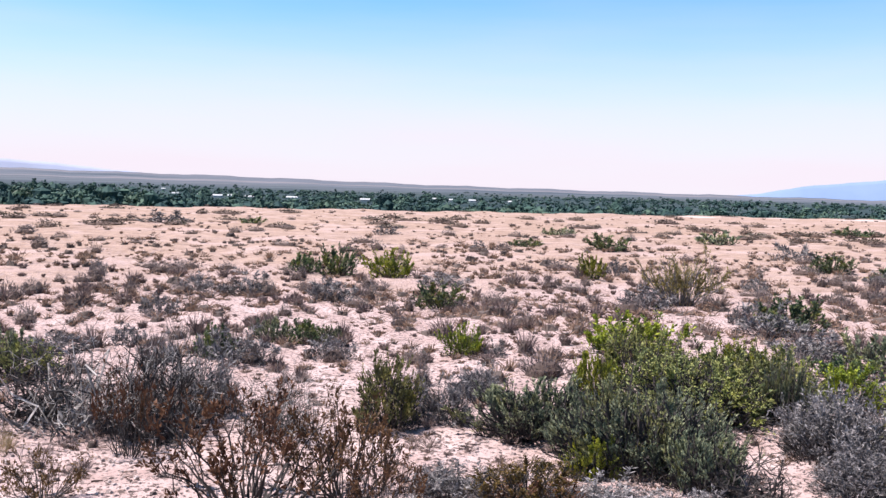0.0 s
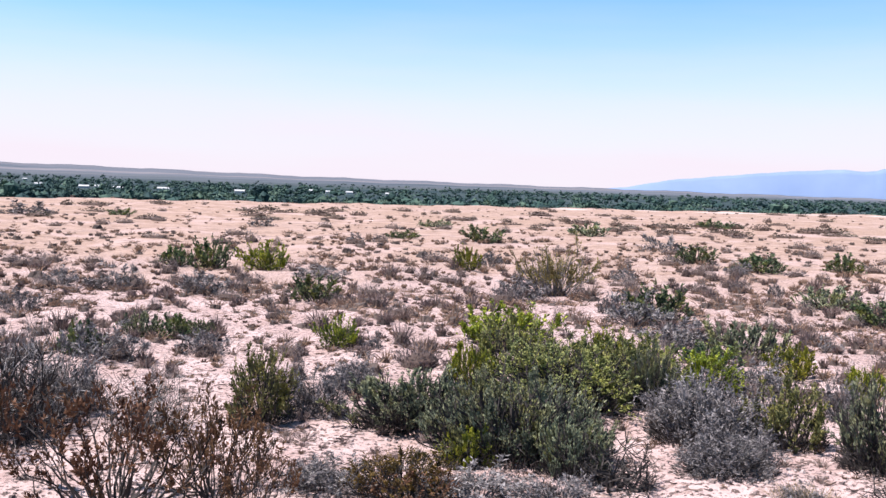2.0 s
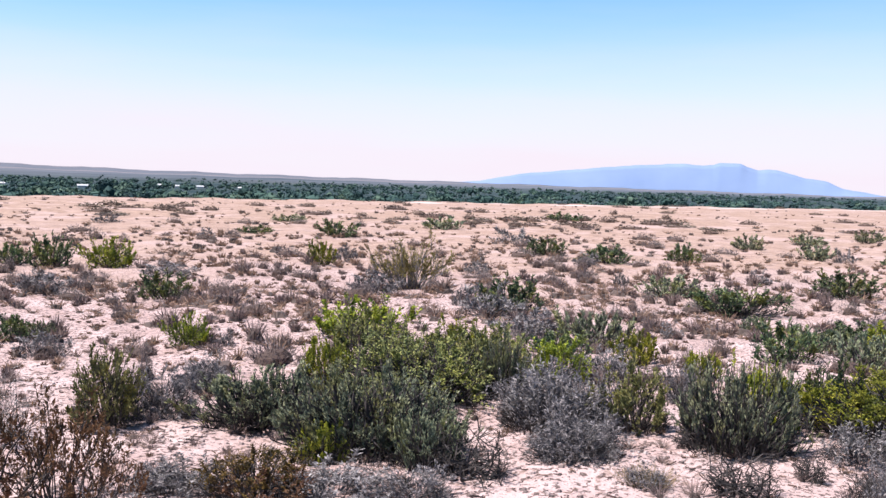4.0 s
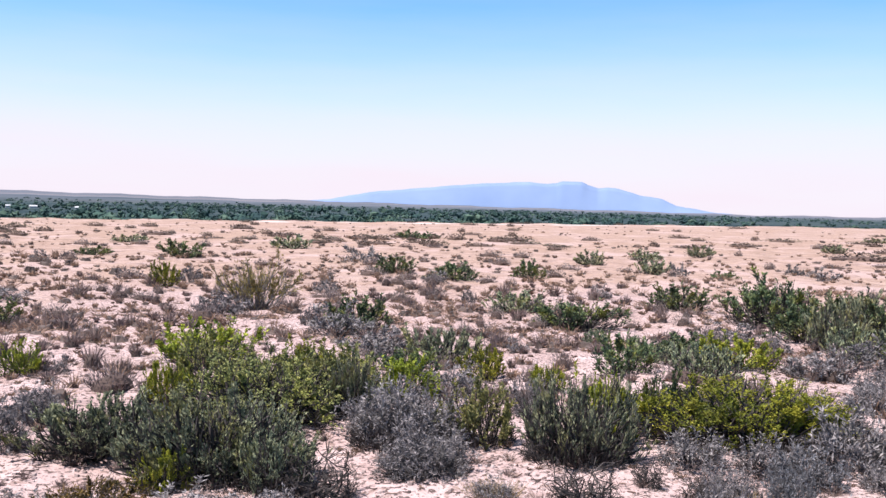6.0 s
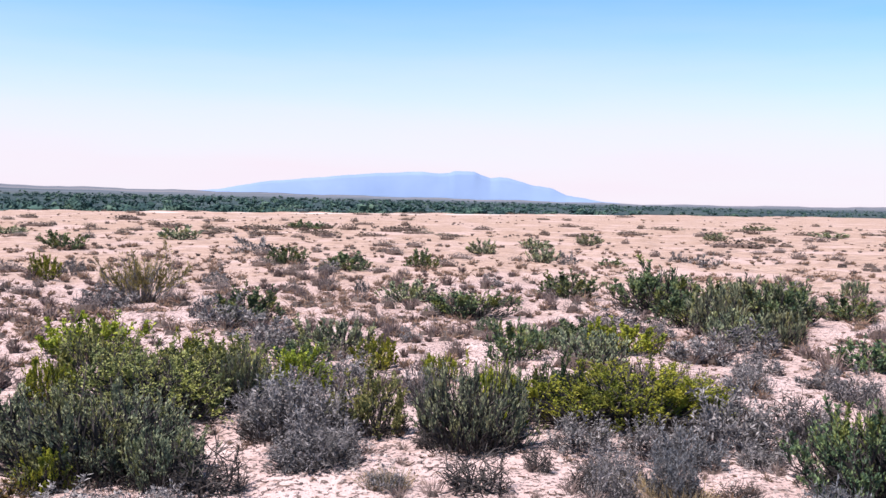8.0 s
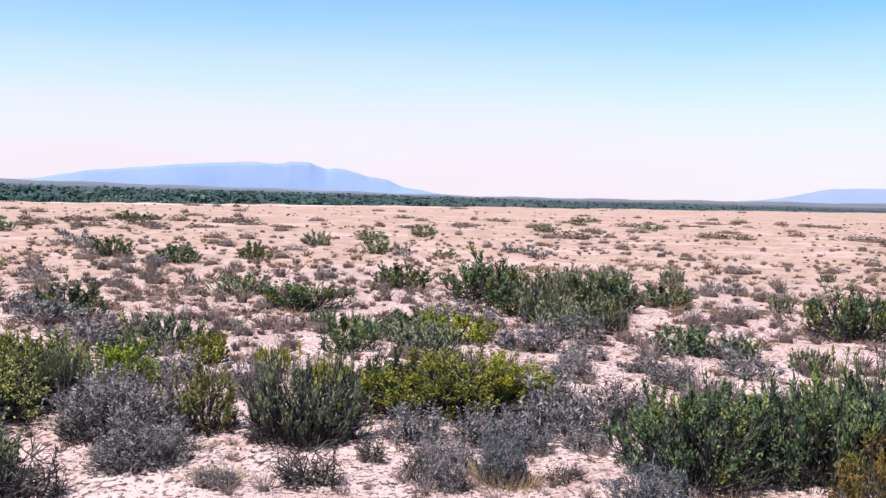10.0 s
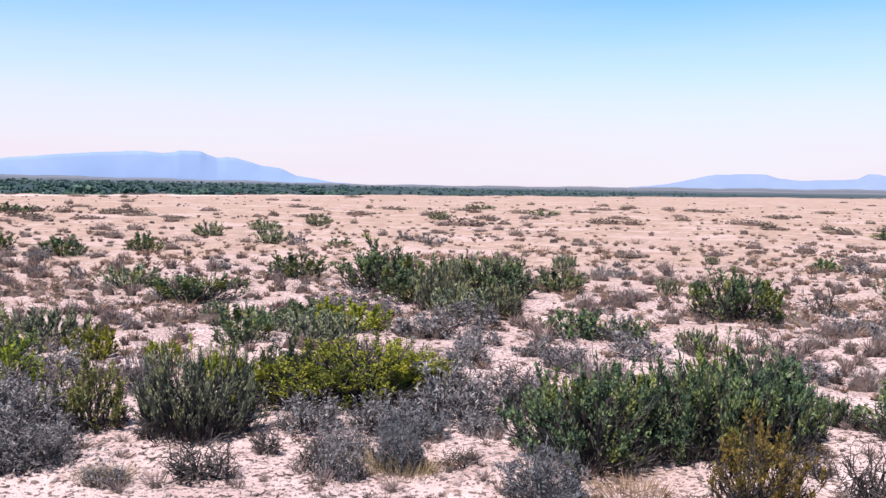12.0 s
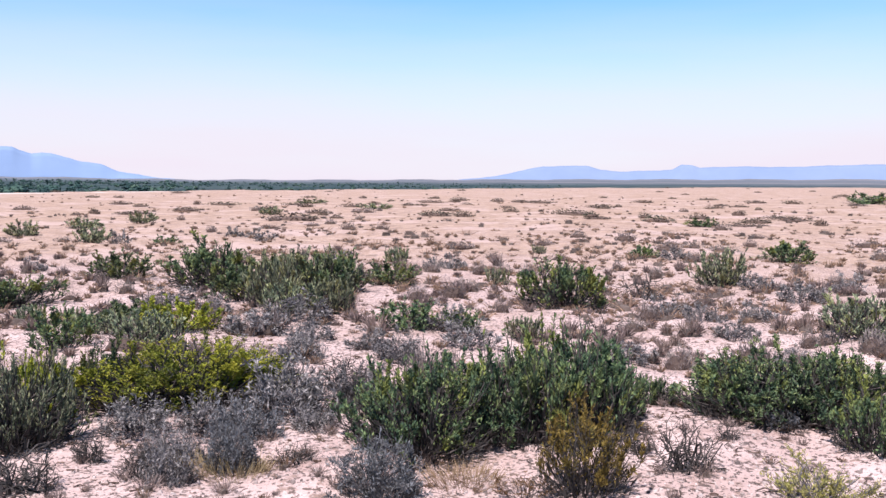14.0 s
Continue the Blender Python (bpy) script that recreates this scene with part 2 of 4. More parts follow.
def edge_track():
    """A pale dirt track that runs along the edge of the plain."""
    az = np.arange(13, 41, 0.5)
    mid = np.interp(az, EDGE_AZ, EDGE_R) * 0.93
    V = []
    for off, lift in ((-1.7, -0.05), (-1.2, 0.04), (1.2, 0.05), (1.7, -0.05)):
        r = mid + off + 0.5 * np.sin(az * 1.7 + off)
        x, y = r * np.sin(np.radians(az)), r * np.cos(np.radians(az))
        V.append(np.stack([x, y, terrain(x, y) + lift], -1))
    k = len(az)
    i, j = np.meshgrid(np.arange(3), np.arange(k - 1), indexing="ij")
    F = np.stack([i * k + j, i * k + j + 1, (i + 1) * k + j + 1, (i + 1) * k + j], -1).reshape(-1, 4)[:, ::-1]
    m, t, b = nodes_of("pale_track")
    geo = t.nodes.new("ShaderNodeNewGeometry")
    t.links.new(ramp(t, noise_of(t, geo.outputs["Position"], 0.2, 4), [(0.45, (0.28, 0.19, 0.15)), (0.58, (0.40, 0.34, 0.32))]), b.inputs["Base Color"])
    b.inputs["Roughness"].default_value = 0.95
    tagged(new("road", mesh_of("road", np.vstack(V), F, m)), "pale dirt track along the edge of the plain", "road", kind="structure")


edge_track()


# ---- shrubs ----
rng = np.random.default_rng(11)


def unit(v):
    return v / np.maximum(np.linalg.norm(v, axis=-1, keepdims=True), 1e-9)


def tubes(lines, radii, sides=3):
    """Tapered tubes along lines (m, n, 3) with radii (m, n)."""
    m, n, _ = lines.shape
    d = unit(np.gradient(lines, axis=1))
    ref = np.where(np.abs(d[..., 2:3]) > 0.9, np.array([1.0, 0, 0]), np.array([0, 0, 1.0]))
    s = unit(np.cross(d, ref))
    u = np.cross(s, d)
    a = np.arange(sides) * 2 * math.pi / sides
    V = lines[:, :, None] + radii[:, :, None, None] * (s[:, :, None] * np.cos(a)[:, None] + u[:, :, None] * np.sin(a)[:, None])
    I = np.arange(m * n * sides).reshape(m, n, sides)
    J = np.roll(I, -1, axis=2)
    F = np.stack([I[:, :-1], J[:, :-1], J[:, 1:], I[:, 1:]], -1).reshape(-1, 4)
    return V.reshape(-1, 3), F


def blades(p, d, length, width):
    """Pointed leaves at p along d, each turned at random."""
    s = unit(np.cross(d, unit(rng.normal(size=p.shape))))
    L, Wd = np.asarray(length)[:, None], np.asarray(width)[:, None]
    fold = np.cross(s, d) * Wd * 0.25
    V = np.stack([p, p + d * L * 0.5 + s * Wd * 0.5 + fold, p + d * L, p + d * L * 0.5 - s * Wd * 0.5 + fold], 1).reshape(-1, 3)
    return V, np.arange(len(V)).reshape(-1, 4)


#        stems twigs leaves  leaf length, width  upright  lean(deg)  bare  thick
KINDS = {
    "greasewood": (50, 8, 22, 0.032, 0.015, 0.72, 90, 0.10, 0.0085),
    "creosote": (50, 8, 21, 0.030, 0.015, 0.55, 90, 0.10, 0.0068),
    "golden": (56, 8, 36, 0.025, 0.0125, 0.75, 90, 0.10, 0.0068),
    "jointfir": (52, 8, 21, 0.036, 0.0130, 0.80, 88, 0.12, 0.0110),
    "greybush": (46, 7, 15, 0.046, 0.0125, 0.30, 92, 0.05, 0.0040),
    "ashbush": (58, 7, 18, 0.046, 0.0115, 0.35, 92, 0.05, 0.0040),
    "ochrebush": (48, 8, 22, 0.030, 0.011, 0.55, 76, 0.15, 0.0060),
    "tarbush": (32, 7, 8, 0.034, 0.014, 0.50, 78, 0.30, 0.0040),
    "palebush": (46, 8, 14, 0.036, 0.009, 0.65, 74, 0.10, 0.0055),
    "deadwood": (36, 12, 0, 0.0, 0.0, 0.10, 90, 0.0, 0.0050),
    "darkwood": (22, 7, 0, 0.0, 0.0, 0.05, 92, 0.0, 0.0120),
    "strawgrass": (0, 0, 420, 0.30, 0.006, 0.5, 60, 0.0, 0.0),
}
#       stems, twigs, leaves (shares), size of leaf
LOD = {"huge": (3.8, 0.62, 2.0, 0.60), "large": (2.0, 0.8, 1.1, 0.85), "near": (1.1, 0.8, 0.52, 1.2), "mid": (0.55, 0.5, 0.25, 1.65), "far": (0.32, 0.4, 0.11, 2.4)}
TALL = 0.5      # height of a shrub of width 1


def shrub_meshes(kind, lod):
    stems, twigs, leaves, ll, lw, upright, lean, bare, thick = KINDS[kind]
    many, fewer, share, larger = LOD[lod]
    if kind == "strawgrass":
        n = int(leaves * many)
        a, q = rng.uniform(0, 6.28, n), np.sqrt(rng.uniform(0, 1, n)) * 0.42
        p = np.stack([q * np.cos(a), q * np.sin(a), np.full(n, -0.01)], -1)
        d = unit(np.stack([np.cos(a) * q * 1.6, np.sin(a) * q * 1.6, np.ones(n)], -1) + rng.normal(size=(n, 3)) * 0.25)
        V, F = blades(p, d, ll * rng.uniform(0.5, 1.5, n), np.full(n, lw * larger))
        return None, mesh_of(kind + "_blades", V, F, LEAVES[kind])
    if kind in ("deadwood", "darkwood", "tarbush"):
        many = min(many, 1.3)
    m = int(stems * many)
    # ends of the stems over an uneven dome
    phi = np.arange(m) * 2.39996 + rng.normal(0, 0.25, m)
    th = np.radians(lean) * ((np.arange(m) + rng.uniform(0, 1, m)) / m) ** 0.5
    lump = 1 + 0.16 * np.sin(phi * 2 + rng.uniform(0, 6)) + 0.12 * np.sin(phi * 3 + rng.uniform(0, 6)) + rng.normal(size=m) * 0.10
    reach = 0.46 * lump
    end = np.stack([reach * np.sin(th) * np.cos(phi), reach * np.sin(th) * np.sin(phi), TALL * 0.86 * np.maximum(np.cos(th), 0.02) ** 0.62 * (1 + rng.normal(size=m) * 0.10) * lump ** 0.5], -1)
    base = np.stack([np.cos(phi), np.sin(phi), np.zeros(m)], -1) * (rng.uniform(0.0, 0.10, m) * (1 + th))[:, None]
    base[:, 2] = -0.02
    s = np.linspace(0, 1, 6)[None, :, None]
    line = base[:, None] + (end - base)[:, None] * s
    line[..., 2] += (np.sin(s[..., 0] * math.pi) * rng.normal(0.0, 0.03, m)[:, None])
    line[:, 1:] += rng.normal(size=(m, 5, 3)) * (0.050 if kind in ("deadwood", "darkwood") else 0.014)
    fit_xy, fit_z = 0.5 / (np.quantile(np.hypot(line[:, -1, 0], line[:, -1, 1]), 0.92) + 0.045), TALL / (np.quantile(line[:, -1, 2], 0.94) + 0.10 * (0.4 + upright))
    line *= np.array([fit_xy, fit_xy, fit_z])
    V1, F1 = tubes(line, thick * rng.uniform(0.7, 1.5, m)[:, None] * np.linspace(1.5, 0.45, 6)[None])
    # twigs
    k = m * max(2, int(twigs * fewer))
    dead = kind in ("deadwood", "darkwood")
    tufted = not dead and kind not in ("tarbush", "palebush", "greybush", "ashbush")
    at = rng.integers(0, m, k)
    f = 1 - 0.42 * rng.uniform(0, 1, k) ** 1.2 if tufted else rng.uniform({"deadwood": 0.15, "darkwood": 0.15, "tarbush": 0.45}.get(kind, 0.3), 1.0, k)
    f = np.minimum(f, 0.995)
    pos = f * 5
    i = np.minimum(pos.astype(int), 4)
    w = (pos - i)[:, None]
    start = line[at, i] * (1 - w) + line[at, i + 1] * w
    along = unit(line[at, i + 1] - line[at, i])
    d = unit(along * (0.4 if tufted else 0.6) + unit(rng.normal(size=(k, 3))) * (1.0 if dead else 0.75 * (1.15 - upright)) + np.array([0, 0, 1.0]) * upright * 0.9)
    tl = rng.uniform(0.07, 0.19, k) * {"deadwood": 1.6, "darkwood": 1.5, "jointfir": 1.3, "greasewood": 1.1}.get(kind, 1.0) * {"huge": 0.68, "large": 0.85}.get(lod, 1.0)
    bend = rng.normal(size=(k, 3)) * (0.04 if dead else 0.014)
    tw = np.stack([start, start + d * tl[:, None] * 0.5 + bend, start + d * tl[:, None] + bend * 0.5], 1)
    tw[..., 2] = np.maximum(tw[..., 2], 0.008)
    V2, F2 = tubes(tw, thick * 0.5 * larger ** 0.6 * np.linspace(1.0, 0.45, 3)[None] * np.ones((k, 1)))
    if dead:
        # fine bleached sprays off the twigs
        q = rng.integers(0, k, k * 2)
        w = rng.uniform(0.2, 1.0, (k * 2, 1))
        root = tw[q, 0] * (1 - w) + tw[q, 2] * w
        way = unit(unit(tw[q, 2] - tw[q, 0]) * 0.5 + rng.normal(size=(k * 2, 3)) * 0.6)
        fine = np.stack([root, root + way * 0.05 + rng.normal(size=(k * 2, 3)) * 0.010, root + way * rng.uniform(0.07, 0.13, (k * 2, 1))], 1)
        V3, F3 = tubes(fine, thick * 0.30 * np.linspace(1.0, 0.5, 3)[None] * np.ones((k * 2, 1)))
        tangle = mesh_of("dead_twigs", np.vstack([V2, V3]), np.vstack([F2, F3 + len(V2)]), BARK_DARK)
        tangle.materials.append(BARKS[kind])
        tangle.polygons.foreach_set("material_index", np.array([0] * len(F2) + [1] * len(F3)))
        return mesh_of("dead_branchwork", V1, F1, BARKS[kind]), tangle
    branches = mesh_of(kind + "_branches", np.vstack([V1, V2]), np.vstack([F1, F2 + len(V1)]), BARKS[kind])
    n = int(stems * twigs * leaves * share)
    # leafy clusters with gaps between them
    tip, ph = tw[:, 2] * (20.0 if kind != "greybush" else 26.0), rng.uniform(0, 6.28, 3)
    thick_in = np.clip(0.35 + 0.9 * (np.sin(tip[:, 0] + ph[0]) + np.sin(tip[:, 1] + ph[1]) + np.sin(tip[:, 2] + ph[2])), {"huge": 0.4, "large": 0.3, "near": 0.3, "mid": 0.6}.get(lod, 1.0), 1.6) * rng.uniform(0.3, 1.0, k)
    if tufted:
        thick_in *= np.where(rng.uniform(0, 1, k) < (0.85 if kind == "golden" or lod in ("mid", "far") else 0.6), 1.0, 0.06)
    j, g = rng.choice(k, n, p=thick_in / thick_in.sum()), (bare + (1.05 - bare) * rng.uniform(0, 1, n) ** 0.7)[:, None]
    p = np.where(g < 0.5, tw[j, 0] * (1 - 2 * g) + tw[j, 1] * 2 * g, tw[j, 1] * (2 - 2 * g) + tw[j, 2] * (2 * g - 1)) + rng.normal(size=(n, 3)) * 0.006
    core = rng.uniform(0, 1, n) < ({"mid": 0.30, "far": 0.5}.get(lod, 0.05) if tufted else 0.0 if kind == "tarbush" else 0.12)
    cs, cf = rng.integers(0, m, n), rng.uniform(0.25, 1.0, n) * 4.99
    ci = cf.astype(int)
    cw = (cf - ci)[:, None]
    p = np.where(core[:, None], line[cs, ci] * (1 - cw) + line[cs, ci + 1] * cw + rng.normal(size=(n, 3)) * 0.03, p)
    p[:, 2] = np.maximum(p[:, 2], 0.01)
    ld = unit(unit(tw[j, 2] - tw[j, 0]) * (0.4 + upright * 0.6) + unit(rng.normal(size=(n, 3))) * (0.5 if kind == "jointfir" else 0.7))
    size = rng.uniform(0.6, 1.3, n) * larger
    V, F = blades(p, ld, ll * size ** (0.8 if lw < 0.008 else 1), lw * size)
    # dead wood and fallen leaves, near-black blades added to deepen the shade inside
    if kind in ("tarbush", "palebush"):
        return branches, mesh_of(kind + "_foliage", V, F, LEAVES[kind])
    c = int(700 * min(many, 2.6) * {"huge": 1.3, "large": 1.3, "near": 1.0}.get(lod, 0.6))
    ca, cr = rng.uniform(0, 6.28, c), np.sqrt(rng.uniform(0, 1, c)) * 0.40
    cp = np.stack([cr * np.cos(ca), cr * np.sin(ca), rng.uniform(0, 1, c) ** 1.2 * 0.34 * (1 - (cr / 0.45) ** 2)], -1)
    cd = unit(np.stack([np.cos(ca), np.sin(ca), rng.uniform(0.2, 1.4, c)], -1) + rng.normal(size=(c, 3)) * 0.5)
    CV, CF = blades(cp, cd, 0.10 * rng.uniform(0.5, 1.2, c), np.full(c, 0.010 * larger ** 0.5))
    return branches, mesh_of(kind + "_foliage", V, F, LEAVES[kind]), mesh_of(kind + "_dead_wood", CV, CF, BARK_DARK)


NAMES = {
    "greasewood": ("greasewood_bush", "broad dark green bush with darker upright shoots", "bush"),
    "creosote": ("creosote_bush", "mid-green leafy desert bush on pale gravelly soil", "bush"),
    "golden": ("golden_bush", "yellow-green leafy desert bush on pale soil", "bush"),
    "jointfir": ("joint_fir_bush", "dark blue-green bush of upright thin stems", "bush"),
    "greybush": ("grey_bush", "dry grey-purple twiggy bush on pale soil", "bush"),
    "ashbush": ("ash_grey_bush", "silvery blue-grey fine-twigged bush on pale soil", "bush"),
    "ochrebush": ("ochre_bush", "round ochre-brown bush on a dark woody base", "bush"),
    "tarbush": ("rust_brown_bush", "rust-brown sparse-leaved bush with dark bare stems", "bush"),
    "palebush": ("pale_yellow_bush", "pale yellow half-dry bush on gravelly soil", "bush"),
    "deadwood": ("dead_bush", "dead leafless bush of bleached bare branches", "bush"),
    "darkwood": ("dark_dead_bush", "low dead bush of dark crooked bare branches", "bush"),
    "strawgrass": ("straw_grass_clump", "dry straw-coloured grass clump on pale soil", "grass"),
}
STOCK = {}


def shrub(kind, x, y, width, height, deep=0.9):
    """One bush, its root on the ground at x, y; deep: how thick it is for its width."""
    far = math.hypot(x, y)
    lod = ("huge" if width > 1.1 else "large" if width > 0.75 else "near") if far < 9.5 else ("near" if width > 1.1 and far < 17 else "mid") if far < 26 else "far"
    shelf = STOCK.setdefault((kind, lod), [])
    if len(shelf) < (2 if lod == "mid" else 3):
        shelf.append(shrub_meshes(kind, lod))
        pair = shelf[-1]
    else:
        pair = shelf[random.randrange(len(shelf))]
    name, label, category = NAMES[kind]
    root = tagged(new(name), label, category, "desert bushes")
    root.empty_display_size = 0.1
    z = float(terrain(x, y))
    turn = -math.degrees(math.atan2(x, y)) + random.choice((0, 180)) + random.uniform(-15, 15)
    root.matrix_world = pose(x, y, z - 0.01, 0, 0, turn) @ Matrix.Diagonal((width * 1.12, width * 1.12 * deep, height / TALL if kind != "strawgrass" else height / 0.35, 1))
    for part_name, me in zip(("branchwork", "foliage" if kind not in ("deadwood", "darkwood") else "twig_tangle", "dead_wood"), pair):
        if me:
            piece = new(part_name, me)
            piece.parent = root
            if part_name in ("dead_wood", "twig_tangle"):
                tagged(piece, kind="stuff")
    return root


shrub("ashbush", 4.44, 3.40, 0.50, 0.34)
shrub("ashbush", 4.74, 4.75, 0.47, 0.28)
shrub("ashbush", 7.10, 1.88, 0.26, 0.13)
shrub("creosote", -0.35, 7.07, 0.50, 0.49)
shrub("creosote", 3.26, 6.43, 0.55, 0.44)
shrub("creosote", 2.02, 7.70, 1.39, 0.55)
shrub("creosote", 2.57, 7.89, 0.92, 0.51)
shrub("creosote", 2.16, 8.43, 0.76, 0.54)
shrub("creosote", -3.59, 8.38, 0.69, 0.35)
shrub("creosote", 1.80, 9.04, 0.69, 0.47)
shrub("greasewood", -2.23, 9.86, 0.47, 0.32)
shrub("greasewood", 3.98, 9.53, 0.66, 0.26)
shrub("greasewood", 5.98, 8.52, 0.69, 0.37)
shrub("greasewood", -1.53, 11.13, 0.49, 0.27)
shrub("greasewood", 9.14, 6.62, 0.75, 0.31)
shrub("greasewood", 9.54, 6.16, 0.50, 0.26)
shrub("greasewood", 7.62, 9.68, 0.85, 0.27)
shrub("greasewood", 4.50, 12.64, 0.93, 0.46)
shrub("greasewood", 12.29, 6.21, 1.23, 0.63)
shrub("greasewood", 10.23, 10.38, 1.09, 0.51)
shrub("greasewood", 7.82, 12.38, 1.26, 0.41)
shrub("greasewood", -0.01, 14.65, 0.84, 0.35)
shrub("greasewood", 11.18, 9.48, 0.93, 0.58)
shrub("greasewood", 12.59, 9.43, 0.86, 0.35)
shrub("greasewood", 11.03, 11.85, 1.44, 0.70)
shrub("greasewood", 10.82, 13.84, 1.13, 0.42)
shrub("greasewood", 13.00, 12.29, 0.72, 0.36)
shrub("greasewood", -2.09, 19.91, 0.86, 0.55)
shrub("greasewood", -2.80, 20.08, 0.76, 0.35)
shrub("greasewood", 20.84, 8.56, 0.80, 0.26)
shrub("greasewood", 22.21, 5.76, 1.39, 0.42)
shrub("greasewood", 9.82, 20.95, 1.33, 0.37)
shrub("greasewood", 9.08, 22.83, 1.06, 0.42)
shrub("greasewood", 12.25, 21.70, 0.97, 0.44)
shrub("greasewood", 17.55, 20.63, 0.75, 0.23)
shrub("greasewood", 5.02, 29.68, 1.30, 0.49)
shrub("greasewood", 2.73, 32.52, 1.13, 0.24)
shrub("greasewood", 37.46, 12.95, 1.37, 0.33)
shrub("greasewood", -8.64, 44.83, 1.18, 0.30)
shrub("greasewood", 19.78, 47.00, 1.76, 0.39)
shrub("greasewood", 87.38, 16.07, 4.09, 0.93)
shrub("darkwood", 3.22, 4.99, 0.56, 0.26)
shrub("darkwood", 3.77, 4.65, 0.21, 0.21)
shrub("darkwood", 5.75, 2.08, 0.43, 0.29)
shrub("darkwood", 4.56, 4.14, 0.33, 0.11)
shrub("darkwood", 1.80, 5.66, 0.60, 0.30)
shrub("darkwood", 3.81, 5.16, 0.26, 0.20)
shrub("darkwood", 5.98, 2.49, 0.27, 0.16)
shrub("darkwood", 3.39, 5.83, 0.24, 0.14)
shrub("darkwood", 6.51, 2.07, 0.20, 0.11)
shrub("deadwood", -2.40, 6.71, 1.25, 0.68)
shrub("deadwood", -1.90, 6.98, 0.72, 0.71)
shrub("deadwood", -1.10, 6.90, 0.62, 0.42)
shrub("darkwood", -1.95, 6.72, 0.75, 0.58)
shrub("darkwood", -2.75, 6.95, 0.70, 0.48)
shrub("greybush", -1.78, 7.45, 0.62, 0.52)
shrub("darkwood", 6.03, 4.86, 0.50, 0.30)
shrub("darkwood", 7.43, 2.76, 0.41, 0.15)
shrub("deadwood", -0.19, 7.93, 0.28, 0.25)
shrub("darkwood", 6.29, 5.21, 0.45, 0.29)
shrub("darkwood", 11.12, 2.41, 0.49, 0.31)
shrub("darkwood", 10.47, 4.85, 0.47, 0.31)
shrub("darkwood", 14.02, 5.84, 0.79, 0.37)
shrub("golden", 0.98, 6.18, 0.33, 0.26)
shrub("golden", 4.05, 6.03, 0.47, 0.50)
shrub("golden", 5.12, 5.79, 1.76, 0.50, 0.55)
shrub("golden", 1.33, 8.23, 0.43, 0.40)
shrub("golden", 3.37, 8.41, 0.73, 0.37)
shrub("golden", 2.70, 8.73, 0.69, 0.48)
shrub("golden", 4.83, 8.17, 0.33, 0.25)
shrub("golden", 4.70, 9.24, 0.51, 0.34)
shrub("golden", 0.25, 10.55, 0.43, 0.32)
shrub("golden", 2.08, 10.62, 1.00, 0.44)
shrub("golden", 7.52, 8.60, 0.89, 0.38)
shrub("palebush", 3.93, 16.14, 1.24, 0.84)
shrub("golden", -1.00, 19.47, 0.90, 0.56)
shrub("golden", 3.01, 19.72, 0.57, 0.48)
shrub("greasewood", 5.25, 3.66, 0.86, 0.60)
shrub("greasewood", 5.28, 3.96, 0.66, 0.44)
shrub("greasewood", 5.86, 3.21, 0.74, 0.67)
shrub("greasewood", 5.69, 3.51, 0.78, 0.52)
shrub("greasewood", 6.30, 3.11, 0.98, 0.75)
shrub("greasewood", 6.73, 2.98, 0.47, 0.43)
shrub("greasewood", 7.31, 2.28, 0.71, 0.43)
shrub("greasewood", 7.57, 1.62, 0.77, 0.49)
shrub("greasewood", 7.52, 1.97, 1.40, 0.52)
shrub("greasewood", 4.76, 6.24, 0.55, 0.40)
shrub("greasewood", 7.47, 2.97, 0.40, 0.24)
shrub("greybush", 1.39, 5.36, 0.43, 0.17)
shrub("greybush", 0.95, 5.49, 0.72, 0.17)
shrub("greybush", 0.09, 5.68, 0.54, 0.18)
shrub("greybush", 0.03, 5.78, 0.34, 0.13)
shrub("greybush", 2.75, 5.25, 0.31, 0.12)
shrub("greybush", 3.82, 4.44, 0.30, 0.26)
shrub("ashbush", 4.24, 4.36, 0.34, 0.30)
shrub("greybush", 2.42, 5.79, 0.48, 0.17)
shrub("greybush", 2.56, 5.76, 0.55, 0.24)
shrub("greybush", 4.16, 4.82, 0.45, 0.24)
shrub("greybush", 2.66, 5.99, 0.61, 0.28)
shrub("greybush", 5.19, 4.53, 0.36, 0.17)
shrub("greybush", 2.74, 6.63, 0.84, 0.49)
shrub("greybush", 0.04, 7.26, 0.47, 0.34)
shrub("greybush", 5.39, 4.98, 0.73, 0.44)
shrub("greybush", 2.87, 6.92, 0.92, 0.41)
shrub("greybush", 0.34, 8.14, 0.43, 0.21)
shrub("greybush", 4.12, 7.25, 0.34, 0.31)
shrub("greybush", 0.35, 8.36, 0.39, 0.24)
shrub("greybush", 6.07, 5.81, 0.58, 0.25)
shrub("greybush", 4.00, 8.57, 0.71, 0.29)
shrub("greybush", 7.61, 5.62, 0.55, 0.30)
shrub("greybush", 5.98, 4.74, 0.52, 0.34)
shrub("greybush", 8.60, 5.45, 0.60, 0.28)
shrub("greybush", 7.05, 6.35, 0.45, 0.26)
shrub("greybush", 4.36, 5.40, 0.50, 0.24)
shrub("greybush", 4.78, 5.12, 0.48, 0.26)
shrub("greybush", 9.07, 3.84, 0.51, 0.20)
shrub("greybush", -1.97, 9.71, 0.69, 0.33)
shrub("greybush", 7.85, 6.17, 0.43, 0.21)
shrub("greybush", 9.96, 2.55, 0.36, 0.17)
shrub("greybush", 7.66, 6.89, 0.30, 0.18)
shrub("greybush", -1.12, 10.31, 0.55, 0.25)
shrub("greybush", 0.61, 10.54, 0.24, 0.19)
shrub("greybush", 7.97, 7.04, 0.49, 0.24)
shrub("greybush", -3.90, 10.16, 0.75, 0.27)
